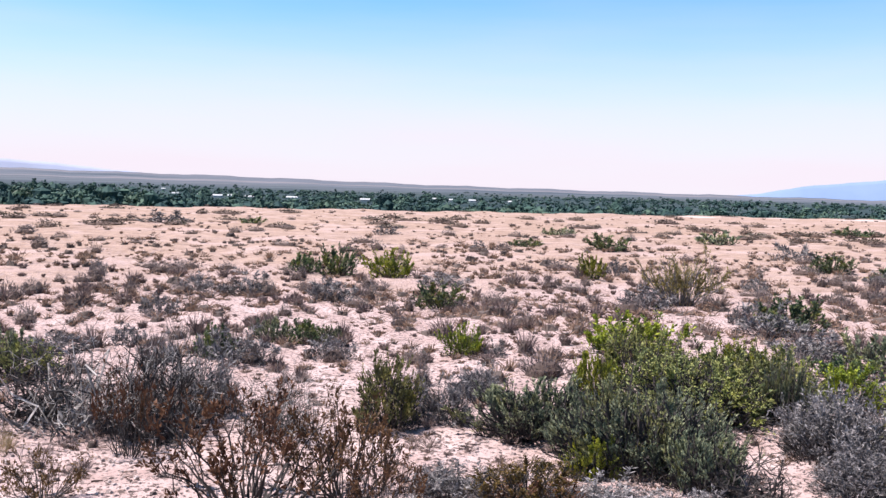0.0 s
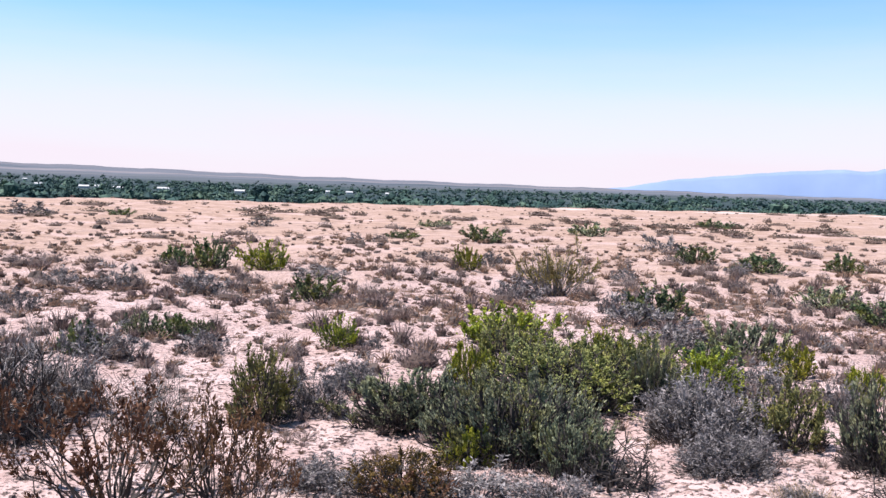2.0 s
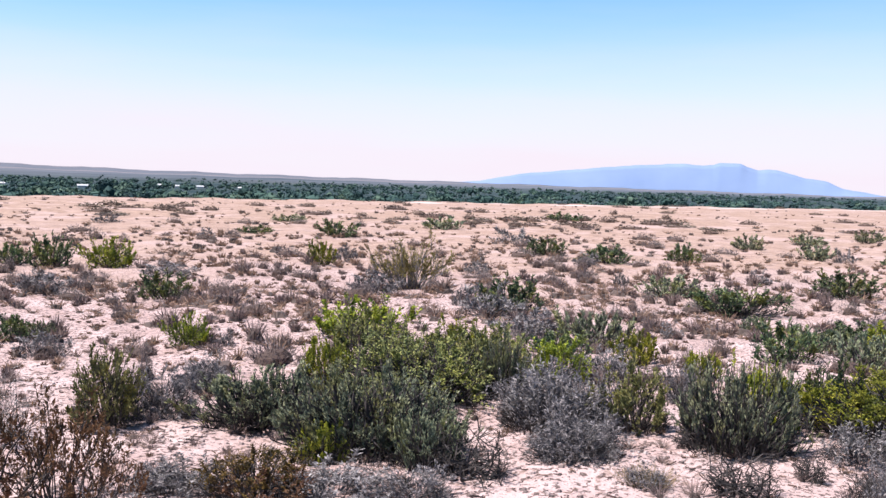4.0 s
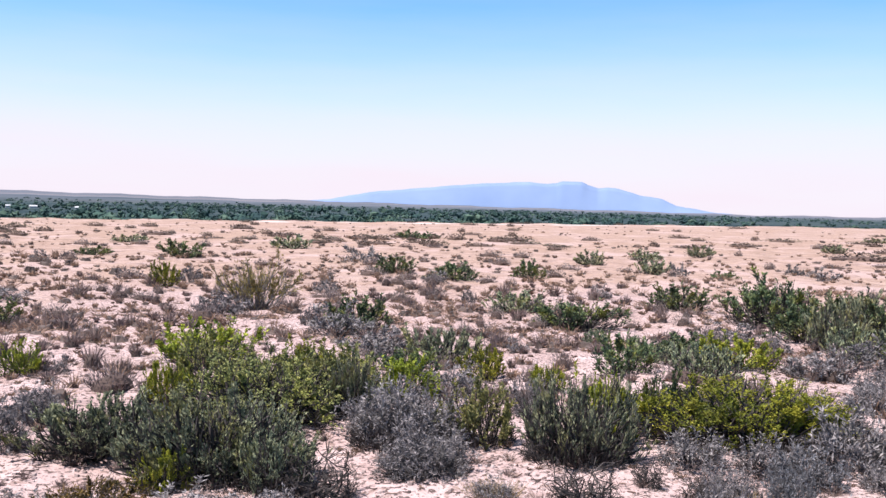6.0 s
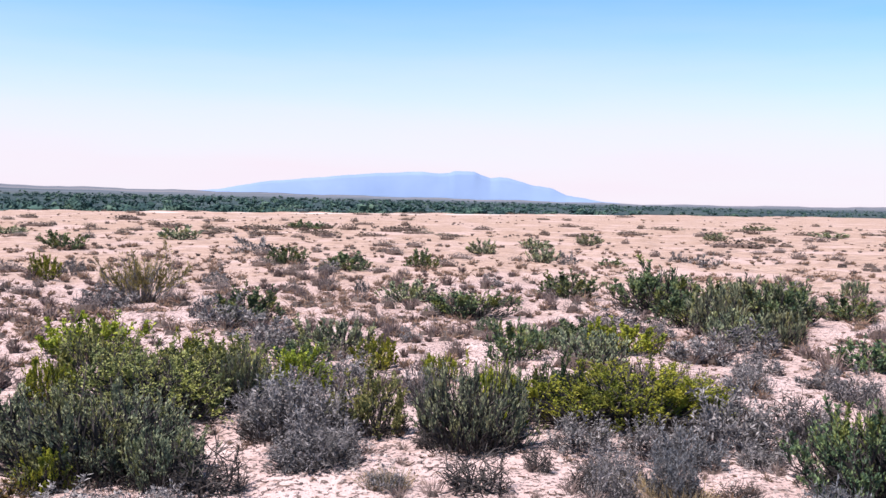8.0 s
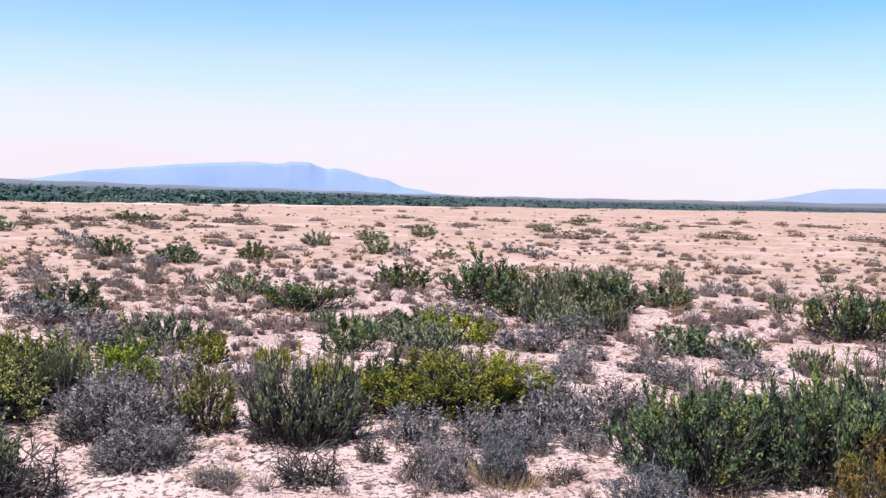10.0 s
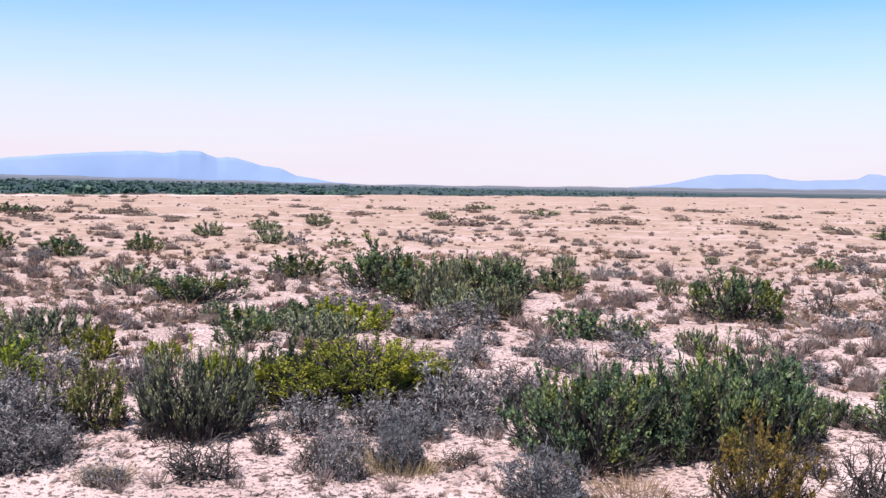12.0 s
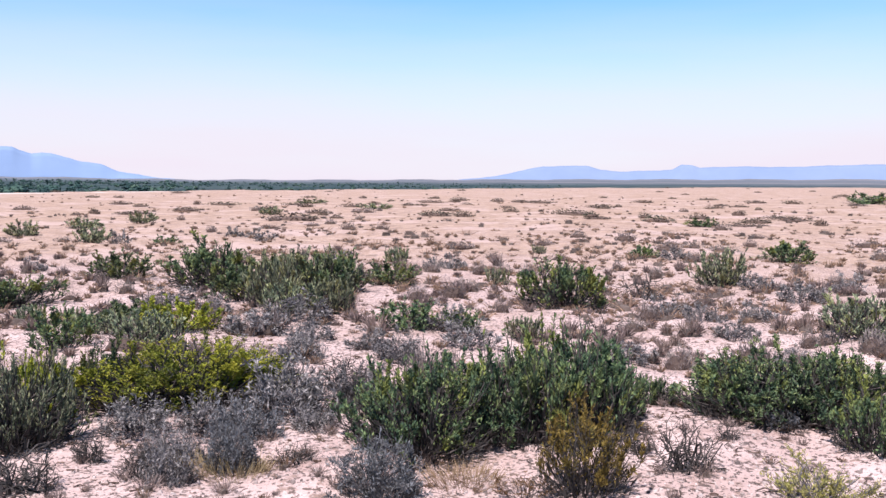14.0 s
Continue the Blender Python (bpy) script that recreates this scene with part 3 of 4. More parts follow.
shrub("greybush", 8.04, 7.91, 0.75, 0.29)
shrub("greybush", 9.42, 6.28, 0.52, 0.30)
shrub("greybush", -3.40, 10.80, 0.39, 0.23)
shrub("greybush", 11.16, 3.49, 0.51, 0.27)
shrub("greybush", 4.24, 10.95, 0.61, 0.24)
shrub("greybush", 8.71, 7.91, 0.81, 0.34)
shrub("greybush", 4.17, 11.14, 0.82, 0.30)
shrub("greybush", 5.84, 10.59, 0.29, 0.20)
shrub("greybush", 12.08, 4.20, 0.44, 0.24)
shrub("greybush", 4.04, 12.15, 0.81, 0.41)
shrub("greybush", 8.86, 9.46, 0.45, 0.24)
shrub("greybush", 12.52, 3.63, 0.45, 0.27)
shrub("greybush", 12.58, 4.81, 0.62, 0.31)
shrub("greybush", -3.72, 13.08, 0.55, 0.30)
shrub("greybush", 4.00, 13.28, 0.26, 0.26)
shrub("greybush", 9.15, 10.65, 0.89, 0.25)
shrub("greybush", -1.63, 14.86, 0.77, 0.32)
shrub("greybush", 14.70, 3.61, 0.70, 0.30)
shrub("greybush", 3.21, 15.17, 0.89, 0.35)
shrub("greybush", 14.03, 6.60, 0.45, 0.25)
shrub("greybush", -3.08, 15.71, 0.83, 0.38)
shrub("greybush", -3.93, 15.85, 0.56, 0.26)
shrub("greybush", 15.69, 4.55, 0.56, 0.29)
shrub("greybush", 16.60, 3.38, 0.58, 0.34)
shrub("greybush", 7.84, 16.06, 0.29, 0.24)
shrub("greybush", 0.08, 17.87, 0.98, 0.26)
shrub("greybush", 10.30, 15.52, 0.39, 0.28)
shrub("greybush", 14.45, 12.09, 0.65, 0.31)
shrub("greybush", 16.26, 10.65, 0.49, 0.34)
shrub("greybush", 6.00, 18.81, 0.52, 0.28)
shrub("greybush", 16.38, 11.24, 0.46, 0.25)
shrub("greybush", -6.72, 19.33, 0.35, 0.24)
shrub("greybush", 3.67, 20.79, 0.58, 0.32)
shrub("greybush", 20.27, 7.60, 0.67, 0.25)
shrub("greybush", 8.97, 20.10, 0.63, 0.26)
shrub("greybush", 16.41, 21.13, 0.49, 0.44)
shrub("greybush", 19.81, 19.28, 0.67, 0.29)
shrub("greybush", 20.28, 20.98, 0.50, 0.28)
shrub("greybush", 9.83, 27.64, 1.18, 0.58)
shrub("greybush", 20.91, 20.97, 0.51, 0.26)
shrub("greybush", 1.14, 30.15, 0.59, 0.23)
shrub("greybush", -2.07, 38.08, 0.88, 0.38)
shrub("greybush", -12.23, 43.82, 2.36, 0.54)
shrub("jointfir", 1.57, 5.86, 0.43, 0.30)
shrub("jointfir", 1.37, 6.38, 1.15, 0.54)
shrub("jointfir", 3.67, 5.77, 0.76, 0.52)
shrub("jointfir", 0.73, 7.06, 0.91, 0.36)
shrub("jointfir", 2.63, 7.48, 0.35, 0.43)
shrub("jointfir", 6.46, 7.85, 0.73, 0.34)
shrub("jointfir", -4.36, 9.89, 0.50, 0.26)
shrub("jointfir", 9.60, 5.34, 0.44, 0.26)
shrub("jointfir", -1.91, 11.14, 0.46, 0.24)
shrub("jointfir", 4.73, 10.32, 0.92, 0.39)
shrub("jointfir", -1.32, 11.47, 0.40, 0.21)
shrub("jointfir", 6.85, 9.32, 0.53, 0.24)
shrub("jointfir", 11.65, 2.20, 0.96, 0.44)
shrub("jointfir", 7.32, 10.29, 0.31, 0.20)
shrub("jointfir", 9.69, 8.19, 0.58, 0.45)
shrub("jointfir", 9.35, 8.58, 0.80, 0.37)
shrub("jointfir", 7.07, 10.69, 0.35, 0.22)
shrub("jointfir", 9.84, 9.44, 0.79, 0.64)
shrub("jointfir", 11.24, 9.62, 1.19, 0.47)
shrub("jointfir", 11.40, 10.06, 1.23, 0.54)
shrub("jointfir", 7.96, 14.45, 1.00, 0.33)
shrub("jointfir", 14.30, 8.48, 0.42, 0.29)
shrub("jointfir", 16.40, 5.37, 0.94, 0.55)
shrub("jointfir", 16.10, 11.94, 0.51, 0.34)
shrub("jointfir", 20.98, 11.29, 0.37, 0.18)
shrub("jointfir", 15.75, 21.35, 0.95, 0.40)
shrub("jointfir", 17.17, 26.42, 1.05, 0.41)
shrub("jointfir", 20.64, 28.33, 1.25, 0.34)
shrub("jointfir", 10.04, 35.74, 1.60, 0.48)
shrub("jointfir", 23.95, 29.50, 1.14, 0.37)
shrub("jointfir", 4.78, 40.49, 1.64, 0.26)
shrub("jointfir", 34.38, 32.99, 1.21, 0.37)
shrub("jointfir", 45.39, 35.26, 1.99, 0.31)
shrub("jointfir", 51.55, 45.76, 2.38, 0.30)
shrub("ochrebush", 0.53, 5.59, 0.60, 0.25)
shrub("ochrebush", 5.07, 2.43, 0.58, 0.48)
shrub("palebush", 5.63, 1.31, 0.58, 0.25)
shrub("greasewood", 6.82, 1.23, 0.53, 0.40)
shrub("strawgrass", 4.93, 3.15, 0.45, 0.13)
shrub("strawgrass", 2.76, 5.27, 0.32, 0.12)
shrub("strawgrass", 4.20, 4.32, 0.42, 0.14)
shrub("strawgrass", 4.16, 4.57, 0.34, 0.12)
shrub("strawgrass", -2.75, 6.05, 0.30, 0.16)
shrub("tarbush", -0.30, 5.22, 0.46, 0.40)
shrub("tarbush", 0.55, 5.41, 0.61, 0.21)
shrub("tarbush", -1.04, 5.47, 1.09, 0.72)
shrub("tarbush", -0.52, 5.60, 0.76, 0.64)
shrub("tarbush", 4.94, 2.74, 0.40, 0.13)
shrub("tarbush", -2.10, 5.30, 0.48, 0.30)
shrub("tarbush", -1.95, 6.25, 0.40, 0.60)


# ---- small shrubs, tufts and stones ----
def spread(n, near, far, az0=-32, az1=88, power=1.0):
    """Places between two distances; power 1: even on the ground, 0: even in the view."""
    u = rng.uniform(0, 1, n)
    r = np.sqrt(near ** 2 + u * (far ** 2 - near ** 2)) if power else 1 / (1 / near + u * (1 / far - 1 / near))
    r = r * rng.normal(1.0, 0.13, n).clip(0.72, 1.5)
    r = np.where(r < near, near * rng.uniform(1.0, 1.35, n), r)
    a = np.radians(rng.uniform(az0, az1, n))
    return r * np.sin(a), r * np.cos(a)


SCRUB = leaf_material("leaf_far_scrub", [(0.042, 0.033, 0.028), (0.078, 0.061, 0.049), (0.115, 0.092, 0.073)], (0.055, 0.062, 0.042), 0.4, 0.6, 0.1)


def mound_mesh(name, material, count, leaf, wide):
    """A low dense clump: a ragged dome of short sprays over an added heart that fills and darkens its inside, for a
    plant too small to part.
    """
    a, th = rng.uniform(0, 6.28, count), np.radians(86) * rng.uniform(0, 1, count) ** 0.55
    lump = 1 + 0.18 * np.sin(2 * a + rng.uniform(0, 6)) + 0.14 * np.sin(3 * a + rng.uniform(0, 6)) + rng.normal(0, 0.08, count)
    out = np.stack([np.cos(a) * np.sin(th), np.sin(a) * np.sin(th), np.cos(th)], -1)
    p = out * np.array([0.43, 0.43, TALL * 0.74]) * (lump * rng.uniform(0.72, 1.0, count))[:, None]
    V, F = blades(p, unit(out * 0.6 + rng.normal(size=(count, 3)) * 0.35 + np.array([0, 0, 0.55])), leaf * rng.uniform(0.6, 1.4, count), wide * rng.uniform(0.7, 1.3, count))
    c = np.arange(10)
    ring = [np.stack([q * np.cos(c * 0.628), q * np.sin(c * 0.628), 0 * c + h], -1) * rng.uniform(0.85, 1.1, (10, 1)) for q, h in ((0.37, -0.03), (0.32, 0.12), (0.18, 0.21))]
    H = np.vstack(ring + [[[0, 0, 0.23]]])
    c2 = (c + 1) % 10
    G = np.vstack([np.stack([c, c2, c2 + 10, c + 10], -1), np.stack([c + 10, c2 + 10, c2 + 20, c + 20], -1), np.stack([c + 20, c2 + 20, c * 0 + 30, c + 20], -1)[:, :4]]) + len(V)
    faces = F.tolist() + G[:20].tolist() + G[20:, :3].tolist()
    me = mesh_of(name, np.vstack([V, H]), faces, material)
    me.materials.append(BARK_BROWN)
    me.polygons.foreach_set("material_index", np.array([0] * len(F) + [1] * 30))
    return me


def scatter(name, label, material, places, w0, w1, h0, h1, group, count, leaf, wide):
    stock = [mound_mesh(name, material, count, leaf, wide) for _ in range(6)]
    for x, y in zip(*places):
        w, h = random.uniform(w0, w1), random.uniform(h0, h1)
        ob = tagged(new(name, stock[random.randrange(6)]), label, "bush", group)
        ob.matrix_world = pose(x, y, float(terrain(x, y)) - 0.01, 0, 0, random.uniform(0, 360)) @ Matrix.Diagonal((w, w * random.uniform(0.6, 1.1), h / TALL, 1))


SMALL = leaf_material("leaf_small_shrub", [(0.060, 0.048, 0.049), (0.132, 0.108, 0.107), (0.224, 0.184, 0.175), (0.310, 0.259, 0.236)], (0.115, 0.108, 0.080), 3.0, 0.4, 0.12)
scatter("small_grey_shrub", "small dry grey-brown shrub on bare pale soil", SMALL, spread(220, 8.5, 20), 0.22, 0.55, 0.16, 0.32, "small grey shrubs", 300, 0.10, 0.022)
scatter("low_scrub_clump", "low dark brown scrub clump in straw-coloured grass", SCRUB, spread(260, 40, 300, power=0), 0.6, 2.4, 0.16, 0.38, "far scrub clumps", 190, 0.075, 0.055)
scatter("small_scrub_clump", "small brown-grey scrub clump in straw-coloured grass", SMALL, spread(90, 22, 60, power=0), 0.35, 0.95, 0.14, 0.32, "scrub clumps in the grass", 180, 0.11, 0.034)


def patchy(xs, ys, share, length=3.0):
    """Keeps the places that fall in the denser patches of the plain."""
    k = 2 * math.pi / length
    wave = np.sin(k * xs + 1.3 * np.sin(k * 0.6 * ys)) + np.sin(k * 0.8 * ys + 2.0 + 1.1 * np.sin(k * 0.5 * xs)) + 0.8 * np.sin(k * 2.1 * (xs - ys))
    keep = rng.uniform(0, 1, len(xs)) < np.clip(share + 0.32 * wave, 0.05, 1)
    return xs[keep], ys[keep]


def tufts(name, label, places, count, reach, squat, width, material, heart=0.7, lean=78):
    """Many rounded tufts of dry blades in one mesh: each a dome of blades about an added solid core that darkens its
    base.
    """
    xs, ys = places
    n = len(xs)
    zs = terrain(xs, ys)
    size = reach * np.exp(rng.normal(0, 0.42, n)).clip(0.4, 2.4)
    high = size * squat * rng.uniform(0.75, 1.3, n)
    i = np.repeat(np.arange(n), count)
    k = len(i)
    a, th = rng.uniform(0, 6.28, k), np.radians(lean) * np.sqrt(rng.uniform(0, 1, k))
    foot = np.stack([xs, ys, zs - 0.005], -1)
    root = foot[i] + np.stack([np.cos(a), np.sin(a), 0 * a], -1) * (size[i] * 0.35 * rng.uniform(0, 1, k))[:, None]
    grow = rng.uniform(0.65, 1.12, k)[:, None]
    tip = foot[i] + np.stack([np.cos(a) * np.sin(th) * size[i], np.sin(a) * np.sin(th) * size[i], np.cos(th) ** 0.7 * high[i]], -1) * grow
    s = unit(np.cross(tip - root, rng.normal(size=(k, 3)))) * (width * (0.5 + np.hypot(xs, ys) / 18))[i][:, None]
    mid = root * 0.45 + tip * 0.55 + np.array([0, 0, 1.0]) * (high[i] * 0.08)[:, None]
    V = np.stack([root, mid - s, tip, mid + s], 1).reshape(-1, 3)
    F = np.arange(len(V)).reshape(-1, 4)
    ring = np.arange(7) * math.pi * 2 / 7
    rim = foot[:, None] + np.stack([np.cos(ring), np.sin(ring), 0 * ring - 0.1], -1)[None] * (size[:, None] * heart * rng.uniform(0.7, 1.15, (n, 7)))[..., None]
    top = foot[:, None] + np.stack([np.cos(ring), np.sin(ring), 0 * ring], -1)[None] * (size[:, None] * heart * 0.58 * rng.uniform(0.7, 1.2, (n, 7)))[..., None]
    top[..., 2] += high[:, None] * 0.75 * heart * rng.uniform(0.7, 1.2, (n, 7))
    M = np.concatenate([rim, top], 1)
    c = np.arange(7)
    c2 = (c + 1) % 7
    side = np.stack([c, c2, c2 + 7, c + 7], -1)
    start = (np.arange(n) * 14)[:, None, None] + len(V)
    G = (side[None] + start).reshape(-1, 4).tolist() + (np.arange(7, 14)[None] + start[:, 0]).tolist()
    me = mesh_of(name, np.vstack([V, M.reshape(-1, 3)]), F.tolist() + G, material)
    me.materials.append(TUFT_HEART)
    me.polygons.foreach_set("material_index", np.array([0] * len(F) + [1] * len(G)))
    return tagged(new(name, me), label, "grass", kind="stuff")


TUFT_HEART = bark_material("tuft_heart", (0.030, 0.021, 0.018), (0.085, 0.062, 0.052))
GREY_BLADES = leaf_material("leaf_dry_tuft", [(0.090, 0.067, 0.062), (0.190, 0.143, 0.130), (0.308, 0.240, 0.213)], (0.235, 0.175, 0.135), 0.8, 0.5, 0.1)
STRAW_BLADES = leaf_material("leaf_straw_tuft", [(0.162, 0.106, 0.072), (0.270, 0.187, 0.127), (0.367, 0.263, 0.182)], (0.17, 0.12, 0.092), 0.8, 0.4, 0.15)
RUST_BLADES = leaf_material("leaf_rust_tuft", [(0.0492, 0.0279, 0.0205), (0.0984, 0.0558, 0.0385), (0.164, 0.0984, 0.064)], (0.205, 0.135, 0.0861), 0.8, 0.5, 0.1)
PLAIN_BLADES = leaf_material("leaf_plain_tuft", [(0.10, 0.072, 0.060), (0.165, 0.122, 0.098), (0.25, 0.188, 0.147)], (0.085, 0.066, 0.058), 0.05, 0.6, 0.1)
tufts("near_tufts", "small dry grey-brown tufts on gravelly soil", patchy(*spread(1150, 4.0, 11), 0.5), 64, 0.060, 1.0, 0.0022, GREY_BLADES, 0.3)
tufts("rust_tufts", "rust-brown dry grass tufts between the bushes", patchy(*spread(1900, 4.2, 15), 0.5), 40, 0.055, 0.8, 0.0024, RUST_BLADES, 0.35)
tufts("dry_tufts", "scattered rounded dry grey-brown tufts on pale soil", patchy(*spread(1800, 9.0, 19.5), 0.42), 70, 0.105, 1.1, 0.0050, GREY_BLADES, 0.55)
tufts("rust_far_tufts", "low rust-brown dry tufts on pale soil", patchy(*spread(1400, 9.5, 21), 0.42, 2.0), 28, 0.060, 0.8, 0.0050, RUST_BLADES, 0.6)
tufts("straw_tufts", "scattered dry straw-coloured tufts on pale soil", patchy(*spread(3200, 7, 30), 0.5, 4.0), 44, 0.090, 0.95, 0.0046, STRAW_BLADES, 0.5)
tufts("far_tufts", "brown dry tufts scattered over the grass plain", patchy(*spread(2600, 24, 190, power=0), 0.4, 11.0), 22, 0.11, 0.8, 0.0050, PLAIN_BLADES)
tufts("straw_grass", "short straw-coloured dry grass", patchy(*spread(5200, 12, 90, power=0), 0.6, 6.0), 18, 0.15, 0.6, 0.0046, STRAW_BLADES, 0.4)


def litter():
    """Broken dry sticks lying about under the bushes."""
    xs, ys = spread(2600, 3.7, 12, power=0)
    n = len(xs)
    a, L = rng.uniform(0, 6.28, n), rng.uniform(0.03, 0.11, n)
    mid = np.stack([xs, ys, terrain(xs, ys) + 0.008], -1)
    d = np.stack([np.cos(a), np.sin(a), rng.normal(0, 0.12, n)], -1) * L[:, None]
    k = np.cross(d, np.array([0, 0, 1.0])) * rng.normal(0, 0.25, (n, 1))
    line = np.stack([mid - d * 0.5, mid + k, mid + d * 0.5], 1)
    V, F = tubes(line, np.full((n, 3), 0.0028) * rng.uniform(0.6, 1.8, (n, 1)))
    tagged(new("stick_litter", mesh_of("stick_litter", V, F, BARK_BROWN)), "broken dry sticks scattered on the soil", "litter", kind="stuff")


litter()


def pebbles():
    xs, ys = spread(16000, 3.9, 13, power=0)
    n = len(xs)
    octa = np.array([[1, 0, -0.5], [0, 1, -0.5], [-1, 0, -0.5], [0, -1, -0.5], [0.6, 0.1, 0.8], [0, 0.6, 0.8], [-0.6, 0, 0.7], [0.1, -0.6, 0.8]], float)
    f = np.array([[0, 1, 5, 4], [1, 2, 6, 5], [2, 3, 7, 6], [3, 0, 4, 7], [4, 5, 6, 7]])
    size = 0.008 + rng.pareto(2.6, n).clip(0, 1.5) * 0.008
    V = octa[None] * rng.uniform(0.7, 1.25, (n, 8, 1)) * size[:, None, None] * np.array([1.2, 1.0, 0.6])
    V = V + np.stack([xs, ys, terrain(xs, ys) + size * 0.15], -1)[:, None]
    F = (f[None] + (np.arange(n) * 8)[:, None, None]).reshape(-1, 4)
    m, t, b = nodes_of("pebble")
    geo = t.nodes.new("ShaderNodeNewGeometry")
    t.links.new(ramp(t, geo.outputs["Random Per Island"], [(0.0, (0.050, 0.038, 0.036)), (0.35, (0.15, 0.115, 0.107)), (0.7, (0.30, 0.24, 0.225)), (1.0, (0.40, 0.34, 0.325))]), b.inputs["Base Color"])
    b.inputs["Roughness"].default_value = 0.9
    tagged(new("gravel", mesh_of("gravel", V.reshape(-1, 3), F, m)), "loose pale and grey gravel on the soil", "gravel", kind="stuff")


pebbles()


# ---- farm sheds among the trees ----
def plain_material(name, colour, rough=0.7):
    m, t, b = nodes_of(name)
    tex = t.nodes.new("ShaderNodeTexCoord")
    dark = tuple(c * 0.85 for c in colour)
    t.links.new(ramp(t, noise_of(t, tex.outputs["Object"], 0.8), [(0.35, dark), (0.65, colour)]), b.inputs["Base Color"])
    b.inputs["Roughness"].default_value = rough
    return m


WALL_WHITE, ROOF_METAL = plain_material("shed_wall", (0.40, 0.41, 0.41)), plain_material("shed_roof", (0.36, 0.38, 0.39), 0.6)


def box(bm, x0, y0, z0, x1, y1, z1):
    v = [bm.verts.new(p) for p in ((x0, y0, z0), (x1, y0, z0), (x1, y1, z0), (x0, y1, z0), (x0, y0, z1), (x1, y0, z1), (x1, y1, z1), (x0, y1, z1))]
    for q in ((0, 3, 2, 1), (4, 5, 6, 7), (0, 1, 5, 4), (1, 2, 6, 5), (2, 3, 7, 6), (3, 0, 4, 7)):
        bm.faces.new([v[i] for i in q])


def part(name, bm, material, parent, label=""):
    me = bpy.data.meshes.new(name)
    bm.to_mesh(me)
    bm.free()
    me.materials.append(material)
    ob = new(name, me)
    ob.parent = parent
    return tagged(ob, label) if label else ob


SHEDS = []


def shed(az, distance, length, tall):
    SHEDS.append((az, distance, math.degrees(length / distance) / 2 + 0.12))
    x, y = distance * math.sin(radians(az)), distance * math.cos(radians(az))
    root = tagged(new("farm_shed"), "long white farm shed with a pale metal roof among trees", "shed", "valley sheds")
    root.matrix_world = pose(x, y, float(terrain(x, y)), 0, 0, -az + random.uniform(-12, 12))
    bm = bmesh.new()
    box(bm, -length / 2, -3, -0.3, length / 2, 3, tall)
    part("wall", bm, WALL_WHITE, root)
    bm = bmesh.new()
    v = [bm.verts.new(p) for p in ((-length / 2 - .3, -3.4, tall), (length / 2 + .3, -3.4, tall), (length / 2 + .3, 0, tall + 1.5), (-length / 2 - .3, 0, tall + 1.5), (length / 2 + .3, 3.4, tall), (-length / 2 - .3, 3.4, tall))]
    for q in ((0, 1, 2, 3), (3, 2, 4, 5), (0, 3, 5), (1, 4, 2), (0, 5, 4, 1)):
        bm.faces.new([v[i] for i in q])
    part("roof", bm, ROOF_METAL, root)


shed(-19.93, 1130, 4, 2.0)
shed(-19.11, 1194, 4, 1.9)
shed(-18.78, 1209, 4, 1.9)
shed(-15.25, 1246, 8, 1.9)
shed(-13.95, 1118, 4, 2.3)
shed(-12.92, 1103, 10, 1.9)
shed(-12.23, 1131, 5, 1.9)
shed(-11.12, 1040, 10, 1.9)
shed(-8.72, 1076, 12, 1.9)
shed(-6.45, 1111, 4, 1.9)
shed(-15.90, 2083, 8, 3.0)
shed(-4.48, 1028, 12, 1.9)
shed(-0.53, 1300, 6, 1.9)
shed(0.46, 1209, 5, 1.9)
shed(1.72, 1206, 8, 1.9)
shed(3.92, 1155, 4, 1.9)


# ---- the wooded valley ----
def wood_material():
    """Crowns that differ from tree to tree, with the blue of distance haze put into their colours."""
    m, t, b = nodes_of("leaf_valley_tree")
    geo = t.nodes.new("ShaderNodeNewGeometry")
    tree = noise_of(t, geo.outputs["Position"], 0.055, 2, 0.5)
    stand = noise_of(t, geo.outputs["Position"], 0.009, 3, 0.5)
    tone = math_node(t, "MULTIPLY_ADD", geo.outputs["Random Per Island"], 0.22, math_node(t, "MULTIPLY_ADD", tree, 1.0, math_node(t, "MULTIPLY", stand, 0.5)))
    c = ramp(t, tone, [(0.55, (0.012, 0.029, 0.033)), (0.78, (0.022, 0.048, 0.047)), (0.94, (0.042, 0.080, 0.065)), (1.0, (0.068, 0.110, 0.082))])
    t.links.new(c, b.inputs["Base Color"])
    b.inputs["Roughness"].default_value = 0.8
    b.inputs["Specular IOR Level"].default_value = 0.1
    return m


WOOD = wood_material()


def ball():
    bm = bmesh.new()
    bmesh.ops.create_icosphere(bm, subdivisions=1, radius=1.0)
    v, q = np.array([w.co[:] for w in bm.verts]), np.array([[w.index for w in f.verts] for f in bm.faces])
    bm.free()
    return v, q


BALL_V, BALL_F = ball()


